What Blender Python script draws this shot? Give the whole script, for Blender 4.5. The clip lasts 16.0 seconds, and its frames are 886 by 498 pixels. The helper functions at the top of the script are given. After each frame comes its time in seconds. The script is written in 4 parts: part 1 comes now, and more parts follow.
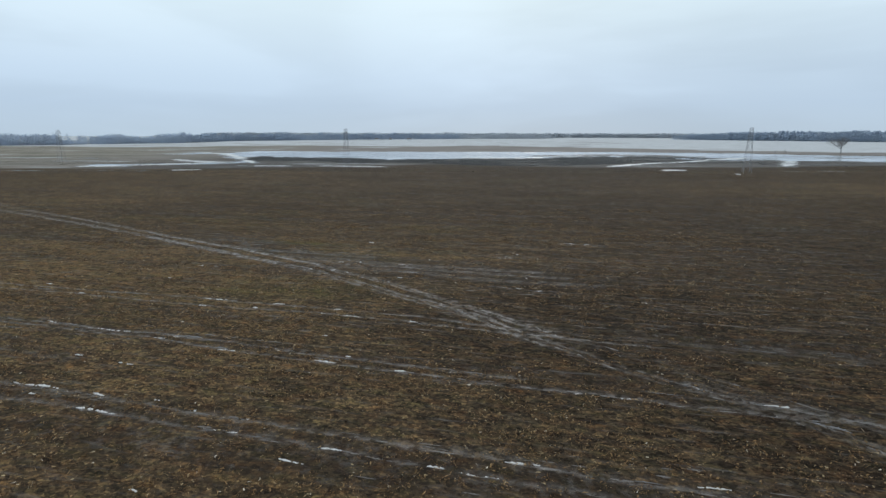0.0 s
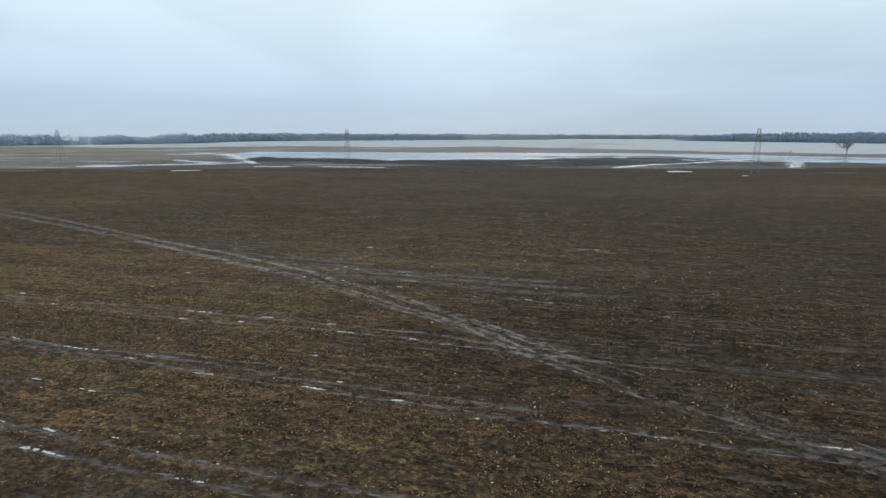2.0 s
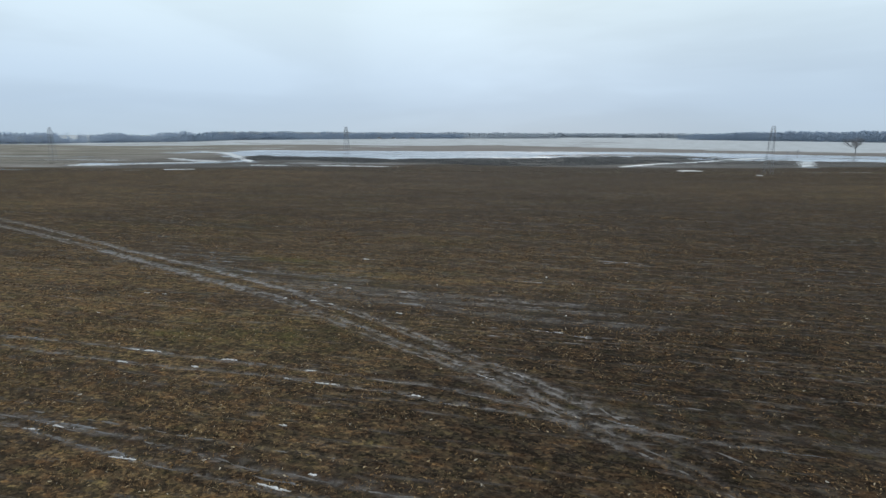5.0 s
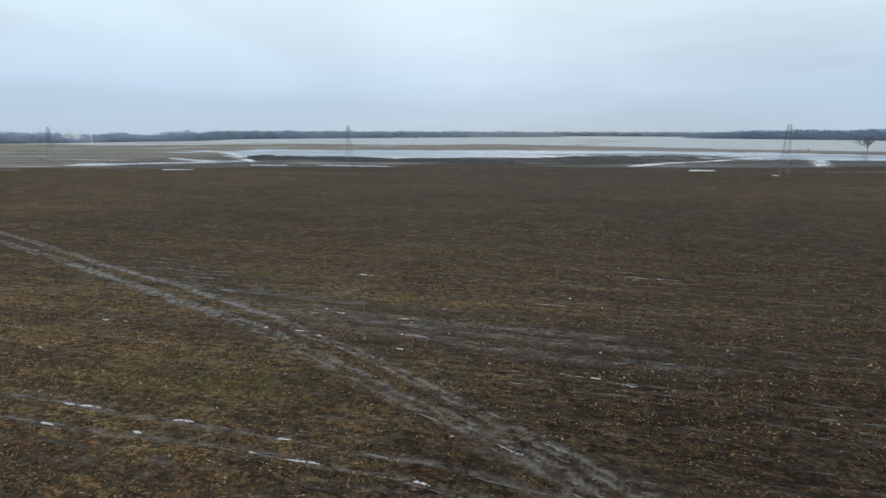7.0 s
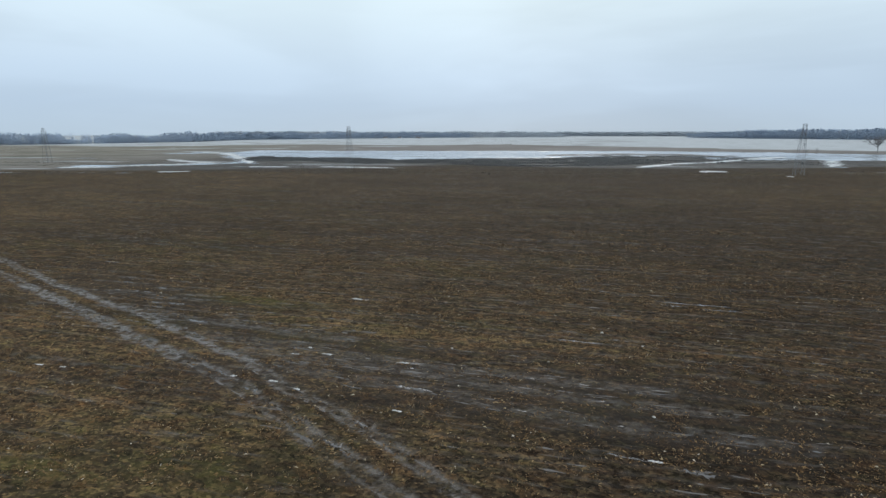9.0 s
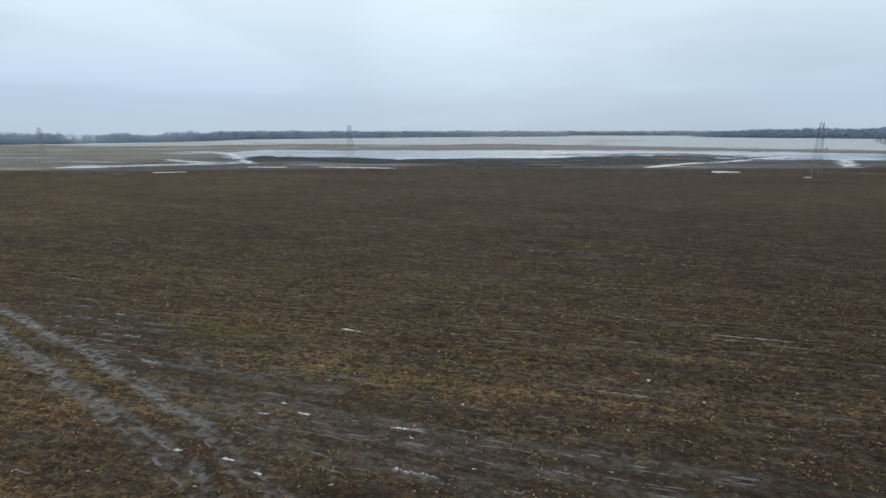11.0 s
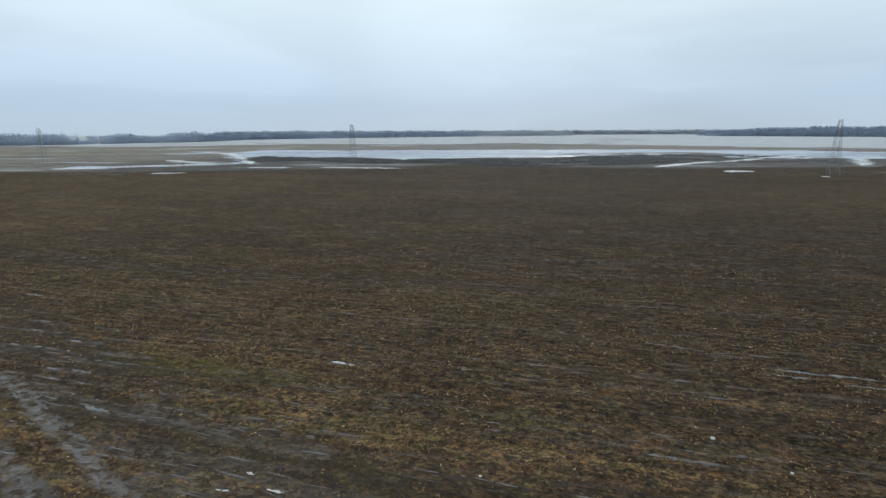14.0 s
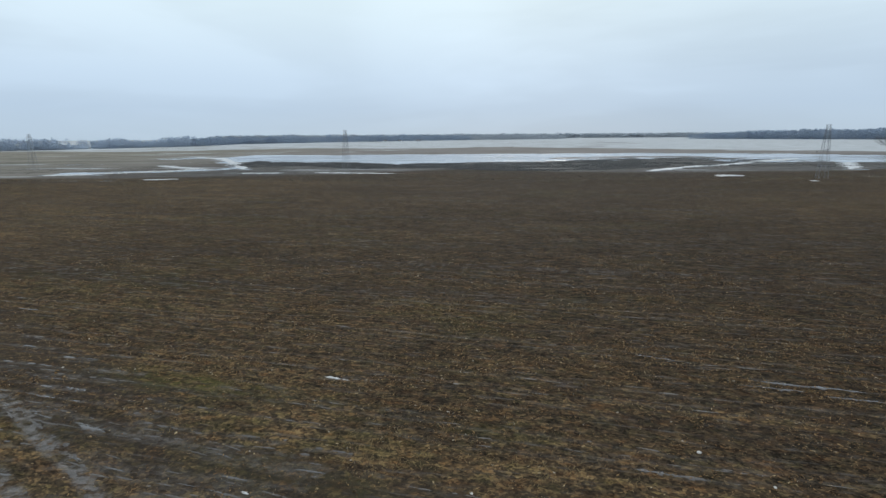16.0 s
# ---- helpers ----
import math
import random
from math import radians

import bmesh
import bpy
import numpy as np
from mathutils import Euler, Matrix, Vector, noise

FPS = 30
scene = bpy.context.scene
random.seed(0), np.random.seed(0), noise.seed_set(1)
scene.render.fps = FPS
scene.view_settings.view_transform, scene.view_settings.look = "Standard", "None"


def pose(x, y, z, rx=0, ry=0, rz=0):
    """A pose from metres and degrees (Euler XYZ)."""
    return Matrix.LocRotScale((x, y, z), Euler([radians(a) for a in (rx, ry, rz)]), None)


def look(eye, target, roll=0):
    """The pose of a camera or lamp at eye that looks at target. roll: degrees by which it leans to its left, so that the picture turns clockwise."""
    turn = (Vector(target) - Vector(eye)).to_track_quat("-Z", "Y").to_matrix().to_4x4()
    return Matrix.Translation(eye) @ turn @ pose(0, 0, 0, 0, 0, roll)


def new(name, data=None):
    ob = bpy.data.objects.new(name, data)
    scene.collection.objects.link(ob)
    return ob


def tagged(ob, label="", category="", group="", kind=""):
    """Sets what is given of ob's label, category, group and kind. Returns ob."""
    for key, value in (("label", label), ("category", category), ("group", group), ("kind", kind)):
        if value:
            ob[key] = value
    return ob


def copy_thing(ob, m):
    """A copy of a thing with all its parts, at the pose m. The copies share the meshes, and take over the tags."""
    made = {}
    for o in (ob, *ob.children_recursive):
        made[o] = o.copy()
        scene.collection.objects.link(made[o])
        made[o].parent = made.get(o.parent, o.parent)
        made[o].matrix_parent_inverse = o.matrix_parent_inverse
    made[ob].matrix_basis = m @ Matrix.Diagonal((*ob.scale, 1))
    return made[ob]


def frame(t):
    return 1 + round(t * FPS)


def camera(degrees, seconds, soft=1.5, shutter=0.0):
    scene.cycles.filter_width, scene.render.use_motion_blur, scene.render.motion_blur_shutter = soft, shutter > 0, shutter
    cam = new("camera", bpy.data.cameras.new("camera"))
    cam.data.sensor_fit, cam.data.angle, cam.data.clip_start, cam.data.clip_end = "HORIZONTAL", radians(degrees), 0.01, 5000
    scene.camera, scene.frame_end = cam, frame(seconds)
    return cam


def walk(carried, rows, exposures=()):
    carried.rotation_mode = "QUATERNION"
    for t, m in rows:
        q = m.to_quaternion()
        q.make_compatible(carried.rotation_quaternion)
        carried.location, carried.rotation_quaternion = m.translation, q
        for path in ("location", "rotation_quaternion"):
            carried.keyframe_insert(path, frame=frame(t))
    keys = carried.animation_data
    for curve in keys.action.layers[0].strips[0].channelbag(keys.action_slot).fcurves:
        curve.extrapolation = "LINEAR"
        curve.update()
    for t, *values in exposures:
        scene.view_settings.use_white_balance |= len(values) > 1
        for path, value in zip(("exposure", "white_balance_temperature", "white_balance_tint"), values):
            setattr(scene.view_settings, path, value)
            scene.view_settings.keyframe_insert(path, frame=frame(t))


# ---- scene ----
cam = camera(80.2, 16.0, soft=1.5)
METRES, EYE, TILT, LEAN, TURN = 40.19, 12.5, -1.1, 0.0, 0.0
ROWS = [
    (0.0, 0.0, 0.0, 0.0, 0.02, -11.12, -0.11),
    (0.5, -0.0003, 0.0176, -0.0004, 0.08, -11.11, -0.14),
    (1.0, -0.0009, 0.0392, -0.0008, 0.14, -11.1, -0.15),
    (1.5, -0.0018, 0.0641, -0.0023, 0.21, -11.03, -0.19),
    (2.0, -0.0031, 0.0923, -0.0039, 0.24, -11.02, -0.18),
    (2.5, -0.0051, 0.1231, -0.0053, 0.26, -11.01, -0.21),
    (3.0, -0.0074, 0.1557, -0.008, 0.26, -11.01, -0.2),
    (3.5, -0.0099, 0.1901, -0.0101, 0.25, -11.05, -0.21),
    (6.0, -0.0243, 0.3848, -0.0072, 0.48, -11.24, -0.21),
    (6.5, -0.0262, 0.4265, -0.0053, 0.6, -11.28, -0.16),
    (7.0, -0.0283, 0.4692, -0.0042, 0.74, -11.28, -0.15),
    (7.5, -0.031, 0.5126, -0.0024, 0.83, -11.26, -0.11),
    (8.0, -0.0336, 0.5565, -0.0002, 0.87, -11.25, -0.07),
    (8.5, -0.0361, 0.6009, 0.0014, 0.94, -11.28, -0.08),
    (9.0, -0.0385, 0.6456, 0.0029, 0.99, -11.26, -0.03),
    (11.5, -0.0512, 0.8689, 0.0063, 1.32, -11.33, 0.0),
    (12.0, -0.0542, 0.9139, 0.0062, 1.41, -11.32, 0.02),
    (12.5, -0.0565, 0.9511, 0.0091, 1.81, -11.3, 0.16),
    (13.0, -0.0574, 0.9693, 0.0082, 2.0, -11.51, 0.2),
    (13.5, -0.0582, 0.9723, 0.0036, 1.89, -11.6, 0.15),
    (14.0, -0.0582, 0.9717, 0.0029, 1.72, -11.36, 0.2),
    (14.5, -0.0577, 0.9707, 0.0077, 1.48, -11.11, 0.32),
    (15.0, -0.0571, 0.9691, 0.0138, 1.32, -11.03, 0.39),
    (15.5, -0.0561, 0.9671, 0.0186, 1.18, -10.98, 0.39),
    (16.0, -0.055, 0.9645, 0.0229, 1.01, -11.0, 0.37),
]
walk(cam, [(t, pose(0, 0, EYE, TILT, LEAN, TURN) @ pose(METRES * x, METRES * y, METRES * z, 90 + pitch, roll, yaw)) for t, x, y, z, yaw, pitch, roll in ROWS], exposures=[(0.0, 0.0), (11.5, -0.01), (12.4, -0.05), (13.1, -0.05), (13.6, 0.0), (16.0, 0.0)])

# ---- light: an overcast winter sky ----
SUN_ELEVATION, SUN_ROTATION = 24.0, 8.0
world = bpy.data.worlds.new("overcast_sky")
scene.world = world
world.use_nodes = True


class Nodes:
    """Short hand for node trees."""

    def __init__(self, tree):
        self.tree = tree
        tree.nodes.clear()

    def add(self, kind, inputs=None, **settings):
        node = self.tree.nodes.new(kind)
        for key, value in settings.items():
            setattr(node, key, value)
        for key, value in (inputs or {}).items():
            if isinstance(value, bpy.types.NodeSocket):
                self.tree.links.new(value, node.inputs[key])
            else:
                node.inputs[key].default_value = value
        return node

    def link(self, a, b):
        self.tree.links.new(a, b)

    def math(self, op, a, b=0.0, clamp=False):
        return self.add("ShaderNodeMath", {0: a, 1: b}, operation=op, use_clamp=clamp).outputs[0]

    def mix(self, fac, a, b, blend="MIX"):
        n = self.add("ShaderNodeMix", {0: fac, 6: a, 7: b}, data_type="RGBA", blend_type=blend)
        return n.outputs[2]

    def ramp(self, fac, stops, smooth=False):
        n = self.add("ShaderNodeValToRGB", {0: fac})
        n.color_ramp.interpolation = "EASE" if smooth else "LINEAR"
        e = n.color_ramp.elements
        while len(e) < len(stops):
            e.new(0.5)
        for el, (p, c) in zip(e, stops):
            el.position = p
            el.color = (c, c, c, 1) if isinstance(c, (int, float)) else (*c, 1)
        return n.outputs[0]

    def noise(self, vector, scale, detail=4.0, rough=0.55, distort=0.0):
        return self.add("ShaderNodeTexNoise", {"Vector": vector, "Scale": scale, "Detail": detail, "Roughness": rough, "Distortion": distort}).outputs[0]


w = Nodes(world.node_tree)
sky = w.add("ShaderNodeTexSky", sky_type="NISHITA", sun_disc=False, sun_elevation=radians(SUN_ELEVATION), sun_rotation=radians(SUN_ROTATION))
coord = w.add("ShaderNodeTexCoord").outputs["Generated"]
up = w.add("ShaderNodeSeparateXYZ", {0: coord}).outputs["Z"]
flat = w.add("ShaderNodeMapping", {"Vector": coord, "Location": (0.35, 0.2, 0.0), "Scale": (1.0, 1.0, 5.0)}).outputs[0]
billow = w.noise(flat, 1.5, 4.0, 0.5, 0.4)
deck = w.ramp(up, [(0.0, (0.485, 0.610, 0.735)), (0.05, (0.495, 0.630, 0.785)), (0.10, (0.555, 0.695, 0.845)), (0.16, (0.64, 0.785, 0.91)), (0.23, (0.72, 0.87, 0.955)), (0.5, (0.86, 0.95, 1.0)), (1.0, (1.0, 1.05, 1.1))])
shade = w.ramp(billow, [(0.35, 0.93), (0.5, 1.0), (0.66, 1.08)], smooth=True)
cloud = w.mix(1.0, deck, shade, "MULTIPLY")
for way, wide, gain in (((-0.036, 0.986, 0.163), 0.985, 1.07), ((0.468, 0.862, 0.194), 0.965, 1.04), ((0.463, 0.880, 0.106), 0.98, 0.95)):  # where the deck is thin, and one heavier bank
    near = w.add("ShaderNodeVectorMath", {0: coord, 1: way}, operation="DOT_PRODUCT").outputs["Value"]
    cloud = w.mix(1.0, cloud, w.ramp(near, [(wide, 1.0), (1.0, gain)], smooth=True), "MULTIPLY")
clear = w.add("ShaderNodeBackground", {"Color": sky.outputs[0], "Strength": 0.06})
cover = w.add("ShaderNodeBackground", {"Color": cloud, "Strength": 1.0})
both = w.add("ShaderNodeMixShader", {0: 0.97, 1: clear.outputs[0], 2: cover.outputs[0]})
w.link(both.outputs[0], w.add("ShaderNodeOutputWorld").inputs[0])

sun = new("sun", bpy.data.lights.new("sun", "SUN"))
sun.data.energy, sun.data.angle, sun.data.color = 0.6, radians(25), (1.0, 0.97, 0.93)
sun.matrix_world = look((0, 0, 0), (-math.sin(radians(SUN_ROTATION)) * math.cos(radians(SUN_ELEVATION)), -math.cos(radians(SUN_ROTATION)) * math.cos(radians(SUN_ELEVATION)), -math.sin(radians(SUN_ELEVATION))))

# ---- the lie of the land ----
SLOPE, BREAK, FOOT = 0.0192, 180.0, 360.0  # the field falls away, then levels out on the flood plain
ROW = radians(-14)  # the way in which the field was worked
RX, RY = math.cos(ROW), math.sin(ROW)


def land(x, y):
    """Height of the bare land."""
    a = np.clip(y, -250.0, BREAK)
    b = np.clip(np.asarray(y, float) - BREAK, 0.0, FOOT - BREAK)
    return -SLOPE * a - SLOPE * (b - b * b / (2 * (FOOT - BREAK)))


_grid = np.random.RandomState(7).rand(256, 256)


def lumps(x, y, size, seed=0):
    """Smooth value noise from 0 to 1, with features of that many metres."""
    u, v = np.asarray(x, float) / size + 17.3 * seed, np.asarray(y, float) / size + 9.1 * seed
    i, j = np.floor(u).astype(int), np.floor(v).astype(int)
    fu, fv = u - i, v - j
    fu, fv = fu * fu * (3 - 2 * fu), fv * fv * (3 - 2 * fv)
    g = lambda a, b: _grid[a % 256, b % 256]
    return (g(i, j) * (1 - fu) + g(i + 1, j) * fu) * (1 - fv) + (g(i, j + 1) * (1 - fu) + g(i + 1, j + 1) * fu) * fv


def many(x, y, size, seed=0):
    return 0.55 * lumps(x, y, size, seed) + 0.28 * lumps(x, y, size / 2.1, seed + 1) + 0.17 * lumps(x, y, size / 4.3, seed + 2)


def step(lo, hi, v):
    k = np.clip((v - lo) / (hi - lo), 0, 1)
    return k * k * (3 - 2 * k)


# wheel ruts: way points of the two wheels of a tractor, and of what turns off
TRACK_A = [(-130, 132), (-87, 102.5), (-52, 79.6), (-45.9, 75.4), (-40.3, 71.4), (-33.0, 66.2), (-29.0, 63.5), (-24.1, 59.7), (-20.8, 57.6), (-16.5, 54.4), (-12.2, 50.9), (-9.6, 48.5), (-7.8, 46.9), (-4.2, 43.4), (-0.9, 40.3), (1.4, 38.2), (3.0, 36.5), (5.2, 33.8), (6.7, 31.9)]
TAIL_A = [(6.7, 31.9), (8.7, 30.0), (9.7, 28.4), (11.2, 27.1), (13.0, 25.4), (14.7, 24.0), (16.1, 22.7), (17.2, 21.4), (20, 18), (30, 6)]
TRACK_B = [(-130, 136), (-87, 106), (-52.3, 82.5), (-47.6, 79.1), (-42.9, 75.6), (-36.4, 70.9), (-29.8, 66.6), (-24.0, 62.7), (-19.2, 59.3), (-13.5, 54.6), (-11.0, 52.1), (-7.9, 49.4), (-5.7, 47.6), (-2.4, 44.2), (-0.4, 42.0), (2.8, 38.7), (4.2, 37.1), (6.1, 35.0)]
TAIL_B = [(6.1, 35.0), (7.1, 33.4), (9.9, 31.2), (11.4, 29.6), (13.7, 27.1), (15.7, 25.4), (17.2, 23.8), (20, 21), (28, 13)]
FORK = [(12.8, 25.9), (14.6, 24.3), (15.8, 23.6), (17.6, 22.7), (22, 20.6), (30, 17)]
SPUR = [(5.0, 36.0), (6.1, 35.0), (7.3, 34.1), (8.6, 33.6), (11.8, 32.6), (21.1, 30.2), (30, 28)]


def beside(points, d):
    """The same line, d metres to the side."""
    return [(x + 0.66 * d, y + 0.75 * d) for x, y in points]


FAR_TRACKS = [TRACK_A[:5], TRACK_B[:5]]  # drier and fainter where it comes over the rise
TRACK_A, TRACK_B = TRACK_A[4:], TRACK_B[4:]
RUTS = [(beside(line, d), 0.22, 0.8) for line in FAR_TRACKS for d in (-0.3, 0.25)]
RUTS += [(beside(TRACK_A, d), half, deep) for d, half, deep in ((-0.40, 0.17, 0.85), (0.05, 0.10, 0.5), (0.38, 0.18, 0.9), (-0.85, 0.07, 0.25))]
RUTS += [(beside(TRACK_B, d), half, deep) for d, half, deep in ((-0.25, 0.17, 0.85), (0.25, 0.17, 0.85), (0.7, 0.07, 0.25))]
RUTS += [(beside(TAIL_A, d), 0.14, 0.5) for d in (-0.32, 0.22)] + [(beside(TAIL_B, d), 0.12, 0.38) for d in (-0.25, 0.3)]
RUTS += [(beside(FORK, d), 0.17, k) for d, k in ((-0.35, 0.5), (0.1, 0.95), (0.6, 0.45))] + [(beside(SPUR, d), 0.16, k) for d, k in ((-0.1, 0.3), (0.4, 0.2))]
BRANCHES = [[(-30, 66.0), (-23.4, 63.2), (-18.4, 61.6), (-14.2, 60.4), (-11.4, 59.3), (-7.6, 58.3)], [(-19.2, 59.5), (-15.4, 58.3), (-11.6, 57.3), (-8.4, 56.0), (-3.5, 54.6), (1.7, 53.3), (10, 51.0)], [(-15, 56.6), (-10.6, 55.4), (-6, 54.0), (-2.8, 53.2), (0, 52.1), (5.4, 50.5), (12, 48.8)], [(-12, 54.6), (-9, 53.2), (-5.2, 52.0), (-1.5, 50.7), (1.2, 49.5), (8, 47.5), (14, 46)]]
for line in BRANCHES:
    RUTS += [(beside(line, d), 0.13, k) for d, k in ((-0.45, 0.36), (-0.1, 0.5), (0.22, 0.32), (0.55, 0.4))]


def on_row(v, u0, u1):
    """A line along the rows, v metres across, from u0 to u1."""
    return [(u * RX - v * RY, u * RY + v * RX) for u in np.linspace(u0, u1, 5)]


# the sprayer's paired wheel lines, pass by pass: along and across the rows
TRAM_LINES = [
    [(-60, 35.5), (-42, 35.5), (-33, 35.95), (-17, 35.75), (-11, 35.6), (-6.5, 35.0), (-1, 34.7)], [(-60, 34.2), (-42, 34.4), (-29, 34.2), (-19, 34.5), (-12, 34.4), (-9.5, 34.1), (5, 33.6)],
    [(-60, 28.3), (-35, 27.95), (-24, 27.87), (-19, 27.6), (-16, 27.2), (-2, 26.9)], [(-50, 27.5), (-26.4, 27.2), (-21, 26.5), (-16, 26.25), (-9, 26.05), (0, 25.85), (12, 25.6)],
    [(-50, 19.9), (-28.7, 19.67), (-20.9, 19.45), (-14, 19.26), (-0.6, 18.92), (12, 18.6)], [(-50, 18.6), (-23, 18.28), (-16.6, 18.2), (-5, 17.88), (-2, 17.75), (12, 17.5)],
]
TRAMS = [[(u * RX - v * RY, u * RY + v * RX) for u, v in line] for line in TRAM_LINES]
NEAR_TRAMS = len(TRAMS)
TRAMS += [on_row(v, -62, 30) for v in (43.6, 45.1, 50.6, 52.2, 58.3, 59.9, 64.3, 65.9, 70.7, 71.8, 79.5, 81.0)]
RUTS += [(line, 0.16 if i < NEAR_TRAMS else 0.12, 0.75 if i < NEAR_TRAMS else 0.3) for i, line in enumerate(TRAMS)]
_across = np.random.RandomState(11)
FAINT = []
for k in range(60):
    u0 = _across.uniform(-55, 20)
    FAINT.append(on_row(_across.uniform(15, 95), u0, u0 + _across.uniform(4, 18)))
CHURNED = []  # short smears of wet mud where the track turns off
for k in range(34):
    x, y = _across.uniform(-34, -6), _across.normal(0, 2.4)
    y += 61.5 - 0.42 * (x + 20) + _across.uniform(-1, 4)
    u0 = x * RX + y * RY
    CHURNED.append(on_row(-x * RY + y * RX, u0, u0 + _across.uniform(1.5, 6)))
RUTS += [(line[:6], 0.28, 0.95) for line in (beside(TRACK_A, 0.0), beside(TRACK_B, 0.0))]
RUTS += [(line, 0.10, 0.3) for line in FAINT] + [(line, 0.16, 0.5) for line in CHURNED]


def near_rut(x, y, points, half):
    """How deep a place lies in a rut, from 0 to 1."""
    best = np.full(np.shape(x), 1e9)
    for (ax, ay), (bx, by) in zip(points, points[1:]):
        dx, dy = bx - ax, by - ay
        s = np.clip(((x - ax) * dx + (y - ay) * dy) / (dx * dx + dy * dy), 0, 1)
        best = np.minimum(best, np.hypot(x - ax - s * dx, y - ay - s * dy))
    return 1 - step(half * 0.55, half * 1.35, best)


CELL, WEST, SOUTH = 0.1, -136.0, 0.0
RUT_MAP = np.zeros((1420, 1900))


def press_ruts():
    """Press every rut into a map of the field, in short lengths."""
    for points, half, depth in RUTS:
        for (ax, ay), (bx, by) in zip(points, points[1:]):
            n = max(1, int(math.hypot(bx - ax, by - ay) / 2.5))
            for i in range(n):
                p = (ax + (bx - ax) * i / n, ay + (by - ay) * i / n)
                q = (ax + (bx - ax) * (i + 1) / n, ay + (by - ay) * (i + 1) / n)
                x0, x1 = (int((f(p[0], q[0]) - WEST + o) / CELL) for f, o in ((min, -0.8), (max, 0.8)))
                y0, y1 = (int((f(p[1], q[1]) - SOUTH + o) / CELL) for f, o in ((min, -0.8), (max, 0.8)))
                if x0 < 0 or y0 < 0 or x1 > 1900 or y1 > 1420:
                    continue
                X, Y = np.meshgrid(WEST + CELL * np.arange(x0, x1), SOUTH + CELL * np.arange(y0, y1))
                RUT_MAP[y0:y1, x0:x1] = np.maximum(RUT_MAP[y0:y1, x0:x1], depth * near_rut(X, Y, (p, q), half))


press_ruts()


def ruts(x, y):
    wob = 0.35 * (lumps(x, y, 3.0, 5) - 0.5) + 0.2 * (lumps(x, y, 0.8, 9) - 0.5)
    u, v = (np.asarray(x) + wob - WEST) / CELL, (np.asarray(y) + wob - SOUTH) / CELL
    inside = (u > 0) & (v > 0) & (u < 1898) & (v < 1418)
    u, v = np.where(inside, u, 0), np.where(inside, v, 0)
    i, j = u.astype(int), v.astype(int)
    fu, fv = u - i, v - j
    out = (RUT_MAP[j, i] * (1 - fu) + RUT_MAP[j, i + 1] * fu) * (1 - fv) + (RUT_MAP[j + 1, i] * (1 - fu) + RUT_MAP[j + 1, i + 1] * fu) * fv
    return np.where(inside, out, 0.0)


def surface(x, y):
    """Height of the worked soil, with its bumps and ruts."""
    x, y = np.atleast_1d(np.asarray(x, float)), np.atleast_1d(np.asarray(y, float))
    u, v = x * RX + y * RY, -x * RY + y * RX
    near = (1 - step(120, 260, np.abs(x))) * (1 - step(140, 260, y)) * step(-60, 0, y)
    return land(x, y) + near * (0.05 * (many(u / 4, v, 1.6, 3) - 0.5) + 0.10 * (lumps(u / 5, v, 9, 4) - 0.5)) + near * 0.009 * np.sin(2 * math.pi * (v / 0.72 + 0.35 * (lumps(u / 3, v, 4, 44) - 0.5))) * step(0.3, 0.6, many(u / 3, v, 12, 45)) - 0.05 * ruts(x, y)


# ---- materials ----
def material(name):
    m = bpy.data.materials.new(name)
    m.use_nodes = True
    return m, Nodes(m.node_tree)


def finish(n, color, rough=0.8, bump=None, strength=0.3, distance=0.02, **more):
    inputs = {"Base Color": color, "Roughness": rough}
    for key, value in more.items():
        inputs[key.replace("_", " ")] = value
    if bump is not None:
        inputs["Normal"] = n.add("ShaderNodeBump", {"Strength": strength, "Distance": distance, "Height": bump}).outputs[0]
    shader = n.add("ShaderNodeBsdfPrincipled", inputs)
    n.link(shader.outputs[0], n.add("ShaderNodeOutputMaterial").inputs[0])


def simple(name, a, b, scale, rough=0.8, strength=0.3, distance=0.02, **more):
    """Two colours mixed by noise at two sizes, with relief."""
    m, n = material(name)
    at = n.add("ShaderNodeTexCoord").outputs["Object"]
    big, fine = n.noise(at, scale, 4), n.noise(at, scale * 9, 3)
    mixed = n.mix(n.ramp(n.math("ADD", n.math("MULTIPLY", big, 0.65), n.math("MULTIPLY", fine, 0.35)), [(0.35, 0.0), (0.65, 1.0)]), (*a, 1), (*b, 1))
    finish(n, mixed, rough, fine, strength, distance, **more)
    return m


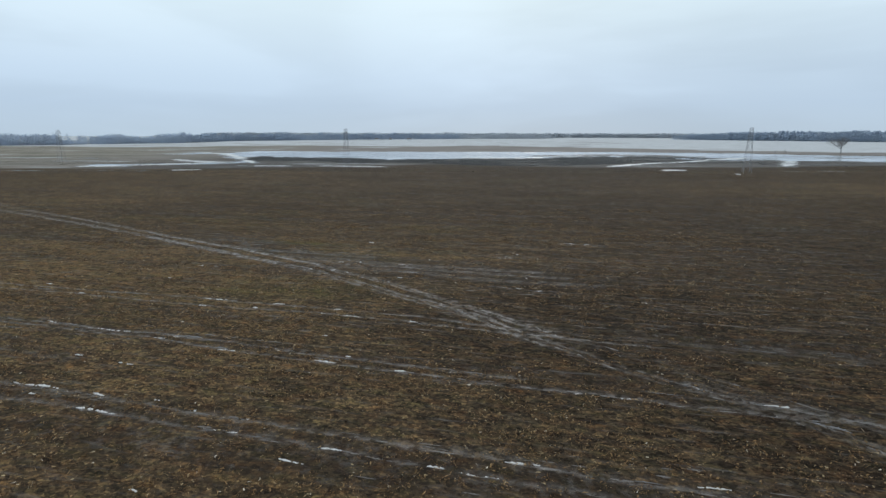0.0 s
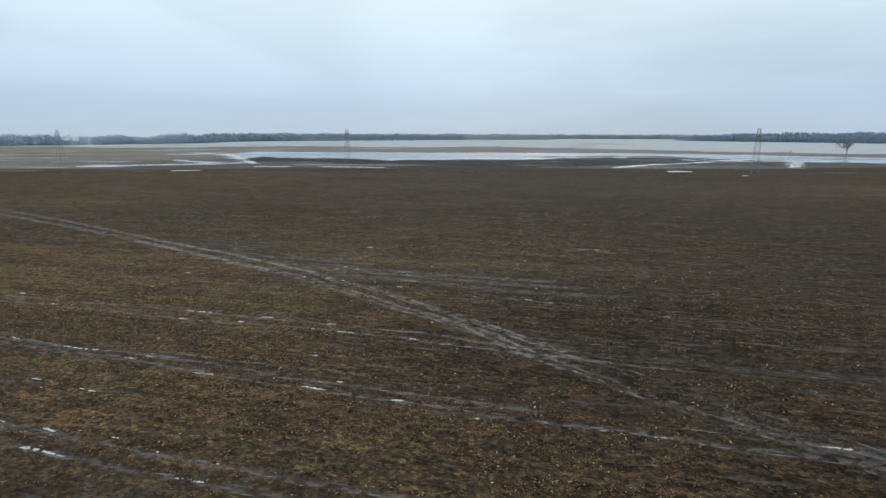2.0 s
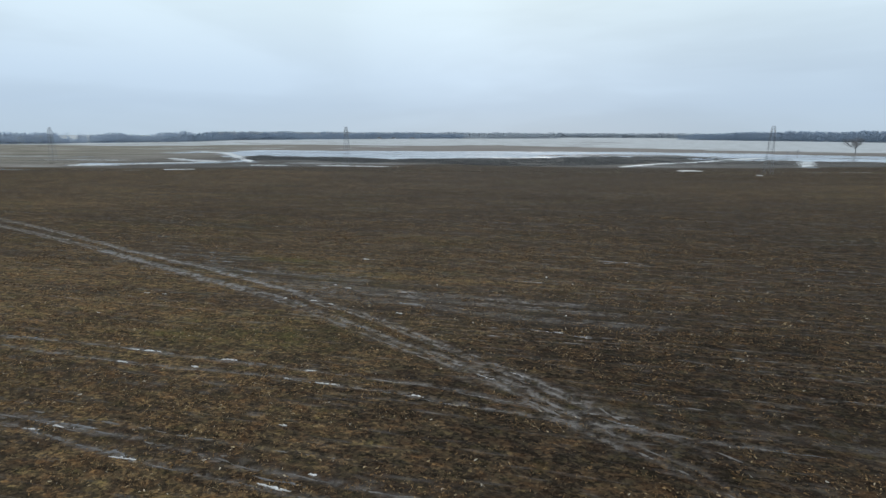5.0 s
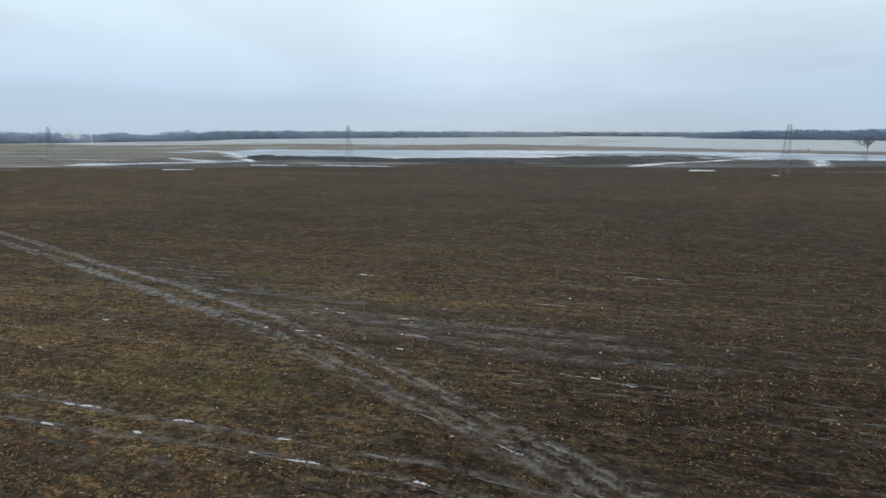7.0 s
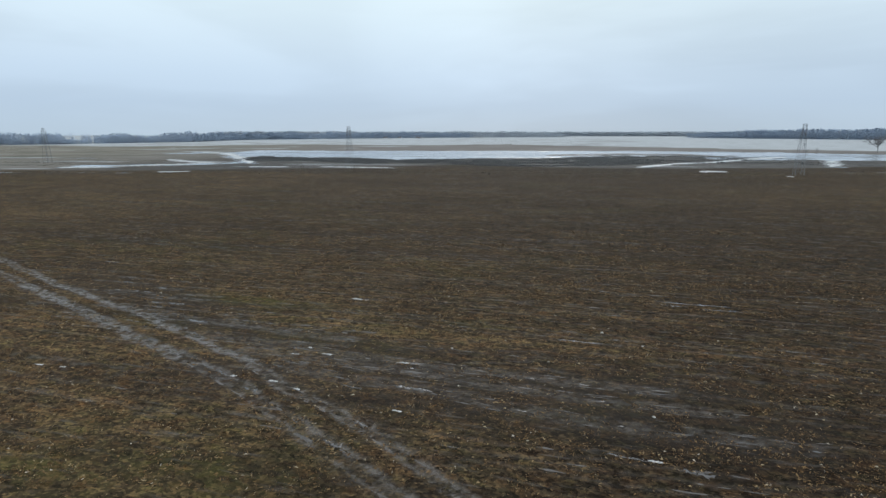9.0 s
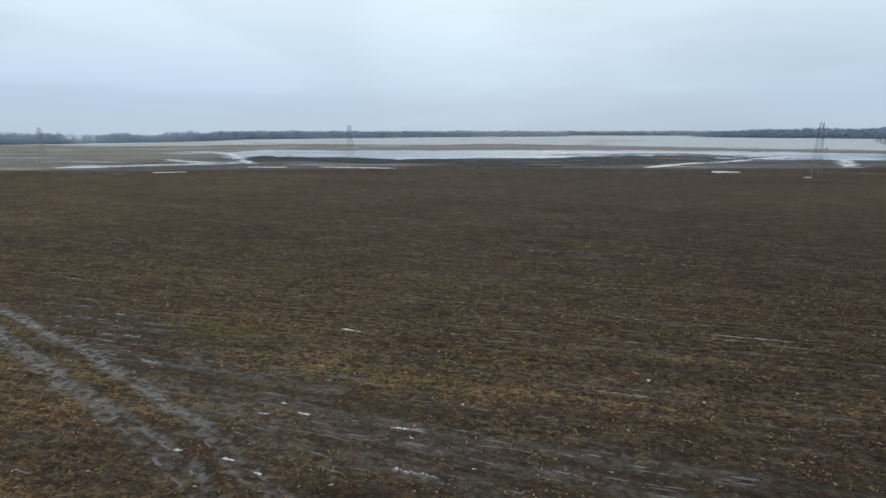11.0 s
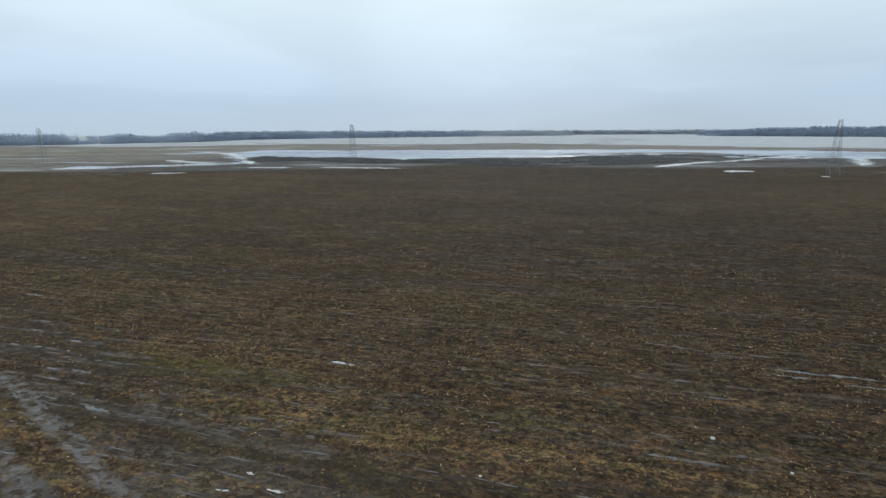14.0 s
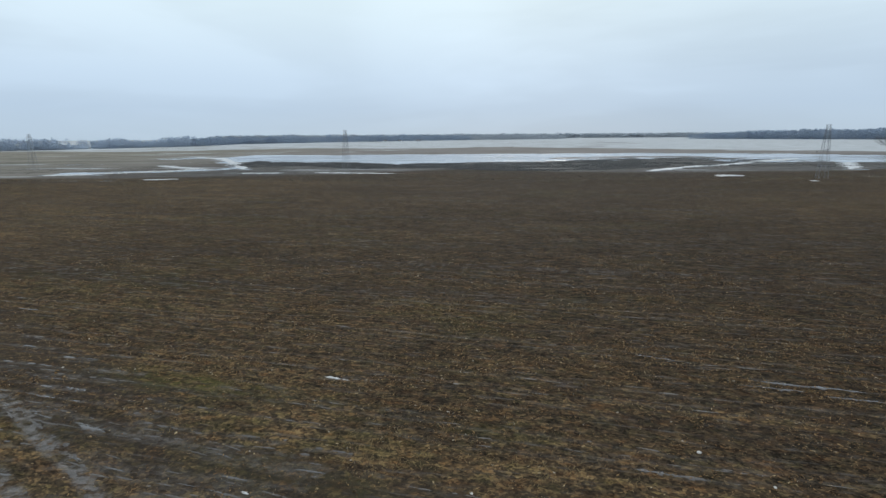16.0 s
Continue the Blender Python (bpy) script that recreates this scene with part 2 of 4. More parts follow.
def ground_material():
    m, n = material("field_and_flood_plain")
    place = n.add("ShaderNodeTexCoord").outputs["Object"]
    along = n.add("ShaderNodeMapping", {"Vector": place, "Rotation": (0, 0, -ROW)}).outputs[0]
    rows = n.add("ShaderNodeMapping", {"Vector": along, "Scale": (0.09, 1.0, 1.0)}).outputs[0]
    long_rows = n.add("ShaderNodeMapping", {"Vector": along, "Scale": (0.02, 0.35, 1.0)}).outputs[0]

    def held(name):
        return n.add("ShaderNodeAttribute", attribute_name=name).outputs["Fac"]

    rut, pale, dry, wet, green = held("rut"), held("pale"), held("dry"), held("wet"), held("green")
    lush = held("lush")
    warp = n.add("ShaderNodeVectorMath", {0: along, 1: n.add("ShaderNodeVectorMath", {0: n.add("ShaderNodeTexNoise", {"Vector": along, "Scale": 4.0, "Detail": 3.0}).outputs["Color"], 1: (0.3, 0.3, 0.0)}, operation="MULTIPLY").outputs[0]}, operation="ADD").outputs[0]

    def cells(scale, stretch):
        at = n.add("ShaderNodeMapping", {"Vector": warp, "Scale": (stretch, 1.0, 0.0)}).outputs[0]
        c = n.add("ShaderNodeTexVoronoi", {"Vector": at, "Scale": scale}).outputs["Color"]
        return n.add("ShaderNodeSeparateColor", {0: c}).outputs[0]

    bits, lumps_, clots = cells(9.0, 0.7), cells(3.6, 0.6), cells(1.1, 0.45)
    clod = n.noise(place, 1.3, 9, 0.74)
    grit = n.noise(place, 16.0, 4, 0.7)
    fleck = n.noise(n.add("ShaderNodeMapping", {"Vector": along, "Scale": (0.5, 1.0, 1.0)}).outputs[0], 2.6, 8, 0.78, 0.4)
    patch = n.noise(place, 0.16, 4, 0.6)
    streak = n.noise(rows, 1.7, 6, 0.7)
    sweep = n.noise(long_rows, 0.9, 5, 0.65)
    tone = n.math("ADD", n.math("MULTIPLY", n.math("SUBTRACT", bits, 0.185), 0.50), n.math("ADD", n.math("MULTIPLY", lumps_, 0.26), n.math("MULTIPLY", clots, 0.12)))
    tone = n.math("ADD", tone, n.math("ADD", n.math("MULTIPLY", n.math("SUBTRACT", streak, 0.5), 0.42), n.math("MULTIPLY", n.math("SUBTRACT", patch, 0.5), 0.35)))
    tone = n.math("ADD", tone, n.math("MULTIPLY", n.math("SUBTRACT", fleck, 0.5), 0.72))
    speck = cells(19.0, 0.8)
    tone = n.math("ADD", tone, n.math("MULTIPLY", n.math("SUBTRACT", speck, 0.5), 0.13))
    tone = n.math("ADD", tone, n.math("MULTIPLY", lush, 0.16))
    drill = n.add("ShaderNodeTexWave", {"Vector": along, "Scale": 0.436, "Distortion": 2.2, "Detail": 3.0, "Detail Scale": 1.2}, bands_direction="Y").outputs["Fac"]
    tone = n.math("ADD", tone, n.math("MULTIPLY", n.math("SUBTRACT", drill, 0.5), n.ramp(patch, [(0.35, 0.02), (0.6, 0.09)])))
    color = n.ramp(tone, [(0.06, (0.014, 0.0112, 0.0085)), (0.32, (0.0365, 0.0288, 0.0200)), (0.50, (0.065, 0.0500, 0.0315)), (0.68, (0.113, 0.081, 0.045)), (0.9, (0.25, 0.175, 0.085))])
    matted = n.noise(n.add("ShaderNodeMapping", {"Vector": along, "Scale": (0.6, 1.0, 1.0), "Location": (3.1, 7.7, 0.0)}).outputs[0], 1.3, 9, 0.78, 0.4)
    color = n.mix(n.math("MULTIPLY", n.ramp(matted, [(0.47, 0.0), (0.62, 1.0)]), n.ramp(lumps_, [(0.1, 0.1), (0.9, 0.62)])), color, n.mix(n.mix(0.5, bits, speck), (0.032, 0.0205, 0.0118, 1), (0.168, 0.098, 0.044, 1)))
    color = n.mix(n.ramp(sweep, [(0.36, 0.6), (0.52, 0.0)]), color, (0.027, 0.021, 0.0160, 1))
    hue = n.noise(n.add("ShaderNodeMapping", {"Vector": along, "Scale": (0.6, 1.0, 1.0), "Location": (5.0, 1.0, 0.0)}).outputs[0], 1.5, 6, 0.7)
    color = n.mix(1.0, color, n.ramp(hue, [(0.34, (0.92, 1.0, 0.86)), (0.47, (0.98, 0.99, 0.99)), (0.53, (1.02, 0.99, 1.0)), (0.66, (1.2, 0.99, 0.87))]), "MULTIPLY")
    color = n.mix(n.math("MULTIPLY", held("damp"), n.ramp(bits, [(0.0, 0.75), (1.0, 0.4)])), color, (0.037, 0.0315, 0.027, 1))
    color = n.mix(n.math("MULTIPLY", green, n.ramp(lumps_, [(0.2, 0.2), (0.8, 0.75)])), color, (0.068, 0.074, 0.022, 1))
    mud = n.mix(n.ramp(clod, [(0.42, 0.0), (0.6, 1.0)]), (0.047, 0.041, 0.036, 1), (0.115, 0.104, 0.096, 1))
    churned = n.noise(place, 1.9, 5, 0.6)
    broken = n.math("ADD", n.math("ADD", n.math("MULTIPLY", churned, 0.6), n.math("MULTIPLY", streak, 0.25)), n.math("MULTIPLY", lumps_, 0.16))
    mire = n.math("MULTIPLY", rut, n.ramp(broken, [(0.40, 0.08), (0.57, 1.0)]))
    slick = n.noise(n.add("ShaderNodeMapping", {"Vector": along, "Scale": (0.13, 1.0, 1.0), "Location": (11.0, 2.3, 0.0)}).outputs[0], 2.5, 6, 0.66)
    smear = n.math("MULTIPLY", n.ramp(slick, [(0.56, 0.0), (0.70, 0.5)]), n.math("SUBTRACT", 1.0, dry))
    mire = n.math("MAXIMUM", mire, n.math("MULTIPLY", smear, n.math("SUBTRACT", 1.0, wet)))
    color = n.mix(mire, color, mud)
    # the flood plain: dry grass, wet dark soil and old snow
    broad = n.add("ShaderNodeMapping", {"Vector": place, "Scale": (0.012, 0.05, 1.0)}).outputs[0]
    veil = n.noise(broad, 1.0, 5, 0.6)
    tuft = n.noise(place, 0.5, 4, 0.6)
    # dry grass, greyed and paled to carry the distance haze in its colour
    grass = n.mix(n.ramp(veil, [(0.35, 0.0), (0.65, 1.0)]), (0.155, 0.146, 0.138, 1), (0.25, 0.238, 0.228, 1))
    west = n.add("ShaderNodeSeparateXYZ", {0: place}).outputs["X"]
    pasture = n.math("MULTIPLY", n.ramp(n.math("MULTIPLY", west, -0.001), [(0.12, 0.0), (0.32, 1.0)]), n.ramp(tuft, [(0.3, 0.4), (0.7, 0.85)]))
    scrub = n.noise(n.add("ShaderNodeMapping", {"Vector": place, "Scale": (0.02, 0.045, 1.0)}).outputs[0], 1.0, 7, 0.68, 0.8)
    grass = n.mix(pasture, grass, n.mix(n.ramp(scrub, [(0.42, 0.0), (0.58, 1.0)]), (0.110, 0.112, 0.080, 1), (0.32, 0.30, 0.235, 1)))
    color = n.mix(dry, color, n.mix(n.math("MULTIPLY", tuft, 0.5), grass, (0.122, 0.116, 0.108, 1)))
    marsh = n.noise(n.add("ShaderNodeMapping", {"Vector": place, "Scale": (0.045, 0.16, 1.0)}).outputs[0], 1.0, 8, 0.72, 0.4)
    # dark wet soil, its bluish grey partly distance haze put into the colour
    color = n.mix(wet, color, n.mix(n.ramp(marsh, [(0.40, 0.0), (0.60, 1.0)]), (0.026, 0.028, 0.030, 1), (0.098, 0.098, 0.097, 1)))
    flood = held("flood")
    ragged = n.noise(n.add("ShaderNodeMapping", {"Vector": place, "Scale": (0.03, 0.11, 1.0)}).outputs[0], 1.0, 8, 0.68, 0.5)
    pool = n.ramp(n.math("ADD", flood, n.math("MULTIPLY", n.math("SUBTRACT", ragged, 0.5), 2.2)), [(0.5, 0.0), (0.62, 1.0)])
    color = n.mix(n.math("MULTIPLY", tuft, n.math("MULTIPLY", wet, 0.1)), color, (0.12, 0.11, 0.10, 1))
    snow = n.mix(n.ramp(n.noise(broad, 2.3, 5, 0.65), [(0.38, 0.0), (0.62, 1.0)]), (0.315, 0.34, 0.36, 1), (0.49, 0.53, 0.56, 1))
    drift = n.ramp(n.math("ADD", pale, n.math("MULTIPLY", n.math("SUBTRACT", ragged, 0.5), 1.1)), [(0.35, 0.0), (0.75, 1.0)])
    color = n.mix(n.math("MULTIPLY", drift, n.ramp(pale, [(0.0, 0.0), (0.25, 1.0)])), color, snow)
    color = n.mix(pool, color, n.mix(ragged, (0.14, 0.15, 0.16, 1), (0.26, 0.28, 0.30, 1)))
    soak = n.math("MAXIMUM", n.math("MAXIMUM", n.math("MAXIMUM", mire, n.math("MULTIPLY", wet, 0.3)), pool), n.math("MULTIPLY", n.ramp(sweep, [(0.34, 0.6), (0.5, 0.0)]), n.ramp(clod, [(0.5, 0.0), (0.62, 1.0)])))
    height = n.math("ADD", n.math("ADD", clod, n.math("MULTIPLY", lumps_, 0.12)), n.math("ADD", n.math("MULTIPLY", grit, 0.3), n.math("MULTIPLY", streak, 0.6)))
    gloss = n.math("ADD", n.math("MULTIPLY", soak, 0.42), 0.035)
    finish(n, color, n.math("MULTIPLY", n.ramp(soak, [(0.0, 0.95), (1.0, 0.3)]), n.math("SUBTRACT", 1.0, n.math("MULTIPLY", pool, 0.65))), n.math("MULTIPLY", height, n.math("SUBTRACT", 1.0, pool)), 1.0, 0.12, Specular_IOR_Level=gloss)
    return m


def residue_material():
    m, n = material("crop_residue")
    any_ = n.add("ShaderNodeNewGeometry").outputs["Random Per Island"]
    color = n.ramp(any_, [(0.0, (0.030, 0.019, 0.010)), (0.40, (0.094, 0.053, 0.023)), (0.68, (0.185, 0.110, 0.046)), (0.90, (0.30, 0.195, 0.090)), (0.98, (0.44, 0.35, 0.21)), (1.0, (0.60, 0.56, 0.49))])
    at = n.add("ShaderNodeTexCoord").outputs["Object"]
    finish(n, color, 0.8, n.noise(at, 60.0, 2), 0.3, 0.01, Specular_IOR_Level=0.2)
    return m


def water_material(name, color, rough, ripple, distance=0.01, wide=(1.0, 1.0, 1.0)):
    """Shallow muddy water: small ripples, and calmer and rougher stretches."""
    m, n = material(name)
    at = n.add("ShaderNodeTexCoord").outputs["Object"]
    broad = n.add("ShaderNodeMapping", {"Vector": at, "Scale": wide}).outputs[0]
    murk = n.mix(n.noise(broad, 0.6, 4), (*color, 1), tuple(c * 1.6 for c in color) + (1,))
    calm = n.ramp(n.noise(broad, 0.25, 4), [(0.35, rough * 0.5), (0.65, rough * 2.0)])
    finish(n, murk, calm, n.noise(at, 3.0, 3), ripple, distance, IOR=1.33)
    return m


GROUND = ground_material()
RESIDUE = residue_material()
WATER = water_material("flood_water", (0.05, 0.056, 0.058), 0.10, 0.5, 0.05, (0.06, 0.3, 1.0))
PUDDLE = water_material("muddy_water", (0.075, 0.073, 0.072), 0.16, 0.08)
DARK_MUD = simple("dark_wet_mud", (0.034, 0.030, 0.028), (0.078, 0.071, 0.067), 3.0, 0.5, 0.6, 0.03)
MUD = simple("wet_grey_mud", (0.048, 0.042, 0.038), (0.112, 0.102, 0.095), 3.0, 0.5, 0.6, 0.03)
SEDGE = simple("dead_sedge", (0.055, 0.048, 0.040), (0.125, 0.108, 0.085), 0.2, 0.85, 0.2, 0.02)
REED = simple("dark_dead_reed", (0.095, 0.100, 0.105), (0.155, 0.158, 0.158), 0.2, 0.85, 0.2, 0.02)
ICE = simple("melting_ice", (0.32, 0.345, 0.365), (0.50, 0.525, 0.545), 1.6, 0.4, 0.4, 0.02)
SNOW = simple("old_snow", (0.40, 0.40, 0.40), (0.68, 0.69, 0.70), 6.0, 0.65, 0.5, 0.02)
STEEL = simple("weathered_galvanised_steel", (0.16, 0.172, 0.19), (0.23, 0.243, 0.262), 2.0, 0.6, 0.1, 0.005)
# grey bark, lightened to put distance haze into its colour
BARK = simple("hazed_grey_bark", (0.15, 0.153, 0.16), (0.23, 0.233, 0.24), 3.0, 0.9, 0.5, 0.03)
# woods: distance haze is put into these pale blue-grey base colours
TWIGS = simple("hazed_twigs", (0.32, 0.41, 0.54), (0.37, 0.46, 0.58), 0.05, 0.9, 0.2, 0.1)
NEAR_TWIGS = simple("hazed_near_twigs", (0.45, 0.55, 0.69), (0.52, 0.62, 0.75), 0.05, 0.9, 0.2, 0.1)
FAR_WOOD = simple("hazed_distant_wood", (0.44, 0.50, 0.57), (0.50, 0.56, 0.63), 0.01, 0.9, 0.1, 0.1)
CONCRETE = simple("wet_concrete", (0.12, 0.118, 0.112), (0.19, 0.185, 0.178), 2.0, 0.8, 0.3, 0.01)
STONE = simple("pale_stone", (0.42, 0.41, 0.38), (0.62, 0.61, 0.58), 8.0, 0.8, 0.5, 0.02)
PLASTER = simple("white_render", (0.58, 0.62, 0.66), (0.70, 0.74, 0.78), 0.5, 0.8, 0.1, 0.01)
ROOFING = simple("grey_roofing", (0.12, 0.12, 0.13), (0.18, 0.17, 0.17), 0.8, 0.8, 0.2, 0.02)
GLASS = simple("dark_window_glass", (0.02, 0.022, 0.025), (0.03, 0.032, 0.035), 0.8, 0.1, 0.0, 0.01)
STRAW = simple("pale_straw", (0.20, 0.14, 0.06), (0.36, 0.27, 0.13), 9.0, 0.8, 0.2, 0.01)


# ---- building helpers ----
def mesh_of(name, verts, faces, mat):
    me = bpy.data.meshes.new(name)
    me.from_pydata([tuple(map(float, v)) for v in verts], [], faces)
    me.materials.append(mat)
    me.update()
    return me


def thing(name, me, m=None, label="", category="", group="", kind=""):
    ob = new(name, me)
    if m is not None:
        ob.matrix_basis = m
    return tagged(ob, label, category, group, kind)


def part(name, me, parent, label="", m=None):
    ob = new(name, me)
    ob.parent = parent
    if m is not None:
        ob.matrix_basis = m
    return tagged(ob, label)


def limb(verts, faces, a, b, ra, rb, sides=5):
    """A tapered round bar from a to b, added to lists of corners and faces."""
    a, b = Vector(a), Vector(b)
    q = (b - a).to_track_quat("Z", "Y")
    k = len(verts)
    for end, r in ((a, ra), (b, rb)):
        for i in range(sides):
            u = 2 * math.pi * i / sides
            verts.append(end + q @ Vector((r * math.cos(u), r * math.sin(u), 0)))
    for i in range(sides):
        j = (i + 1) % sides
        faces.append((k + i, k + j, k + sides + j, k + sides + i))
    faces.append(tuple(range(k + sides - 1, k - 1, -1)))
    faces.append(tuple(range(k + sides, k + 2 * sides)))


# ---- ground: one sheet from behind the camera to the horizon ----
def spread(lo, hi, fine, grow, end):
    """Even steps from lo to hi, growing steps out to -end and end."""
    inner = list(np.arange(lo, hi + fine / 2, fine))
    d, s, right = hi, fine, []
    while d < end:
        s *= grow
        d += s
        right.append(d)
    d, s, left = lo, fine, []
    while d > -end:
        s *= grow
        d -= s
        left.append(d)
    return np.array(left[::-1] + inner + right)


# lines of standing water: way points, half width and how full
FLOODED = [
    ([(-237, 531), (-203, 500), (-173, 446), (-121, 340)], 6, 0.75), ([(-330, 400), (-190, 425), (-130, 400)], 16, 0.3), ([(-250, 495), (-215, 520)], 14, 0.7),
    ([(-200, 312), (-160, 325), (-135, 345)], 12, 0.7), ([(-200, 390), (-165, 361), (-140, 342)], 5, 0.6), ([(-205, 298), (-180, 300)], 6, 0.7), ([(-115, 306), (-46, 302), (-25, 298)], 6, 0.55),
    ([(95, 304), (119, 330), (165, 362), (203, 402), (241, 431)], 5, 0.8), ([(204, 408), (260, 432), (330, 450), (450, 452)], 30, 0.95), ([(198, 306), (225, 345), (250, 388)], 6, 0.6),
    ([(-330, 262), (-220, 255), (-110, 264)], 5, 0.4), ([(150, 262), (260, 268)], 6, 0.4),
]


def shore(x, *points):
    """A line across the plain, as its distance north for each x."""
    return np.interp(x, [q[0] for q in points], [q[1] for q in points])


def near_shore(x):
    """The near bank of the flood."""
    return shore(x, (-330, 560), (-205, 500), (-160, 432), (-125, 412), (-80, 402), (-38, 374), (0, 388), (60, 398), (95, 418), (140, 440), (190, 430), (245, 392), (300, 370), (600, 360))


def build_ground():
    xs, ys = spread(-60, 38, 0.19, 1.07, 6000), spread(13, 92, 0.18, 1.045, 6000)
    X, Y = np.meshgrid(xs, ys)
    X, Y = X.ravel(), Y.ravel()
    Z = surface(X, Y)
    u, v = X * RX + Y * RY, -X * RY + Y * RX  # along and across the rows
    rut = ruts(X, Y)
    # zones of the flood plain
    wob = 34 * (many(X, Y * 1.5, 120, 8) - 0.5) + 16 * (many(X, Y * 2.0, 22, 18) - 0.5)
    edge = 0.4 * wob + shore(X, (-700, 250), (-220, 274), (-150, 274), (-110, 284), (-57, 291), (0, 332), (60, 303), (105, 294), (170, 300), (260, 322), (600, 360))
    ripple = 26 * (many(X, Y * 0.5, 60, 63) - 0.5)
    near_bank = 0.8 * ripple + near_shore(X)
    far_bank = ripple + shore(X, (-400, 570), (-260, 605), (-120, 580), (0, 583), (130, 594), (215, 572), (300, 545), (345, 500), (500, 450), (700, 430))
    snow_line = shore(X, (-900, 860), (-680, 820), (-440, 720), (-370, 800), (-230, 890), (-150, 890), (-90, 830), (0, 865), (90, 940), (155, 823), (230, 760), (310, 680), (390, 620), (600, 560))
    beyond = step(-6, 6, Y - edge)
    mott = many(X / 3.5, Y, 26, 12)
    far_snow = step(-18, 18, Y - snow_line - 90 * (many(X, Y * 0.4, 90, 61) - 0.5))
    middle = step(-8, 8, Y - far_bank)
    left = step(-60, 60, -170 - X + 0.12 * (Y - 300))
    lens = np.exp(-((X + 105) / 50) ** 2 - ((Y - 770) / 22) ** 2)
    pale = beyond * np.clip(far_snow * (0.55 + 0.75 * step(0.3, 0.6, mott)) * (1 - 0.3 * step(250, 420, -X) * (1 - step(1000, 1500, Y))) + (1 - far_snow) * (0.8 * lens + (0.45 + 0.3 * left) * step(0.6, 0.76, mott)), 0, 1)
    wet = beyond * (1 - middle) * (1 - 0.85 * left) * 0.9
    right = step(300, 430, X - 0.1 * (Y - 300))
    wet = wet * (1 - 0.5 * right)
    pale = np.clip(pale + 0.3 * beyond * right * step(330, 400, Y) * (0.4 + mott), 0, 1)
    dry = beyond * np.clip(middle + left + 0.6 * right, 0, 1) * (1 - 0.3 * wet)
    green = 0.24 * (1 - beyond) * step(0.5, 0.75, many(u / 2.4, v, 7, 21)) * step(0.35, 0.6, many(u / 1.5, v, 1.4, 22))
    for gx, gy, su, sv, k in ((-17.2, 66.7, 6.0, 1.1, 0.9), (-17.5, 44.2, 4.0, 1.2, 0.7), (-12.0, 44.0, 5.0, 1.8, 0.6), (-0.4, 61.6, 2.5, 0.7, 0.5), (-24.0, 62.0, 5.0, 1.0, 0.4)):
        gu, gv = gx * RX + gy * RY, -gx * RY + gy * RX
        green = np.maximum(green, k * np.exp(-((u - gu) / su) ** 2 - ((v - gv) / sv) ** 2) * (0.4 + many(X, Y, 1.5, 33)))
    lush = 0.06 + np.clip(0.42 - X / 70, -0.2, 1.0) * (1 - 0.9 * step(50, 110, Y)) + 0.9 * np.exp(-((X - 125) / 75) ** 2 - ((Y - 155) / 40) ** 2)
    lush = lush + 0.7 * np.exp(-((u + 14) / 9) ** 2 - ((v - 56.6) / 1.4) ** 2) + 0.9 * np.exp(-((u + 1) / 7) ** 2 - ((v - 64.0) / 0.4) ** 2) + 0.6 * (many(X, Y, 30, 50) - 0.5)
    lush = lush - 0.9 * np.exp(-((X - 8) / 14) ** 2 - ((Y - 33) / 9) ** 2) - 0.9 * np.exp(-((X - 13) / 11) ** 2 - ((Y - 45) / 6) ** 2) + 0.3 * np.exp(-((X - 12) / 12) ** 2 - ((Y - 56) / 5) ** 2)
    lush = lush + 0.5 * (1 - step(-18, 6, X)) * (1 - step(50, 75, Y)) - 0.3 * step(-8, 18, X) * (1 - step(90, 140, X)) - 0.2 * step(75, 125, Y) * step(-60, 0, X) * (1 - 0.8 * step(90, 140, X)) + 0.9 * step(80, 120, Y) * (many(u / 5, v, 9, 51) - 0.5) + 0.5 * step(70, 120, Y) * (1 - step(-80, -30, X))
    damp = np.maximum(near_rut(X, Y, beside(TRACK_B, 3.2)[:5], 2.6), near_rut(X, Y, BRANCHES[2], 4.0)) * step(0.2, 0.5, many(u / 4, v, 3, 70))
    damp = np.maximum(damp, (1 - step(0, 38, np.abs(Y - edge + 14))) * step(0.35, 0.6, many(X / 4, Y, 14, 90)))
    flood = np.full(X.shape, -1.0)
    far = (Y > 220) & (Y < 800) & (np.abs(X) < 900)
    for points, wide, weight in FLOODED:
        flood[far] = np.maximum(flood[far], weight * near_rut(X[far], Y[far], points, wide))
    # the broad flood, shallow and full of mud towards its eastern arm
    arm = step(15, 90, X) * (1 - step(200, 270, X)) * (1 - step(60, 95, Y - near_bank)) * step(12, 30, Y - near_bank - 30 * (1 - step(60, 110, X)))
    broad = step(-6, 6, Y - near_bank) * (1 - middle) * step(-235, -190, X) * (1 - 0.5 * right)
    flood = np.maximum(flood, broad * (0.95 - 0.52 * arm))
    nx, ny = len(xs), len(ys)
    k = np.arange((nx - 1) * (ny - 1))
    c = (k // (nx - 1)) * nx + k % (nx - 1)
    quads = np.stack([c, c + 1, c + nx + 1, c + nx], 1)
    me = bpy.data.meshes.new("ground")
    me.vertices.add(len(X))
    me.vertices.foreach_set("co", np.stack([X, Y, Z], 1).ravel())
    me.loops.add(quads.size)
    me.loops.foreach_set("vertex_index", quads.ravel())
    me.polygons.add(len(quads))
    me.polygons.foreach_set("loop_start", np.arange(0, quads.size, 4))
    me.polygons.foreach_set("use_smooth", np.ones(len(quads), bool))
    me.update(calc_edges=True)
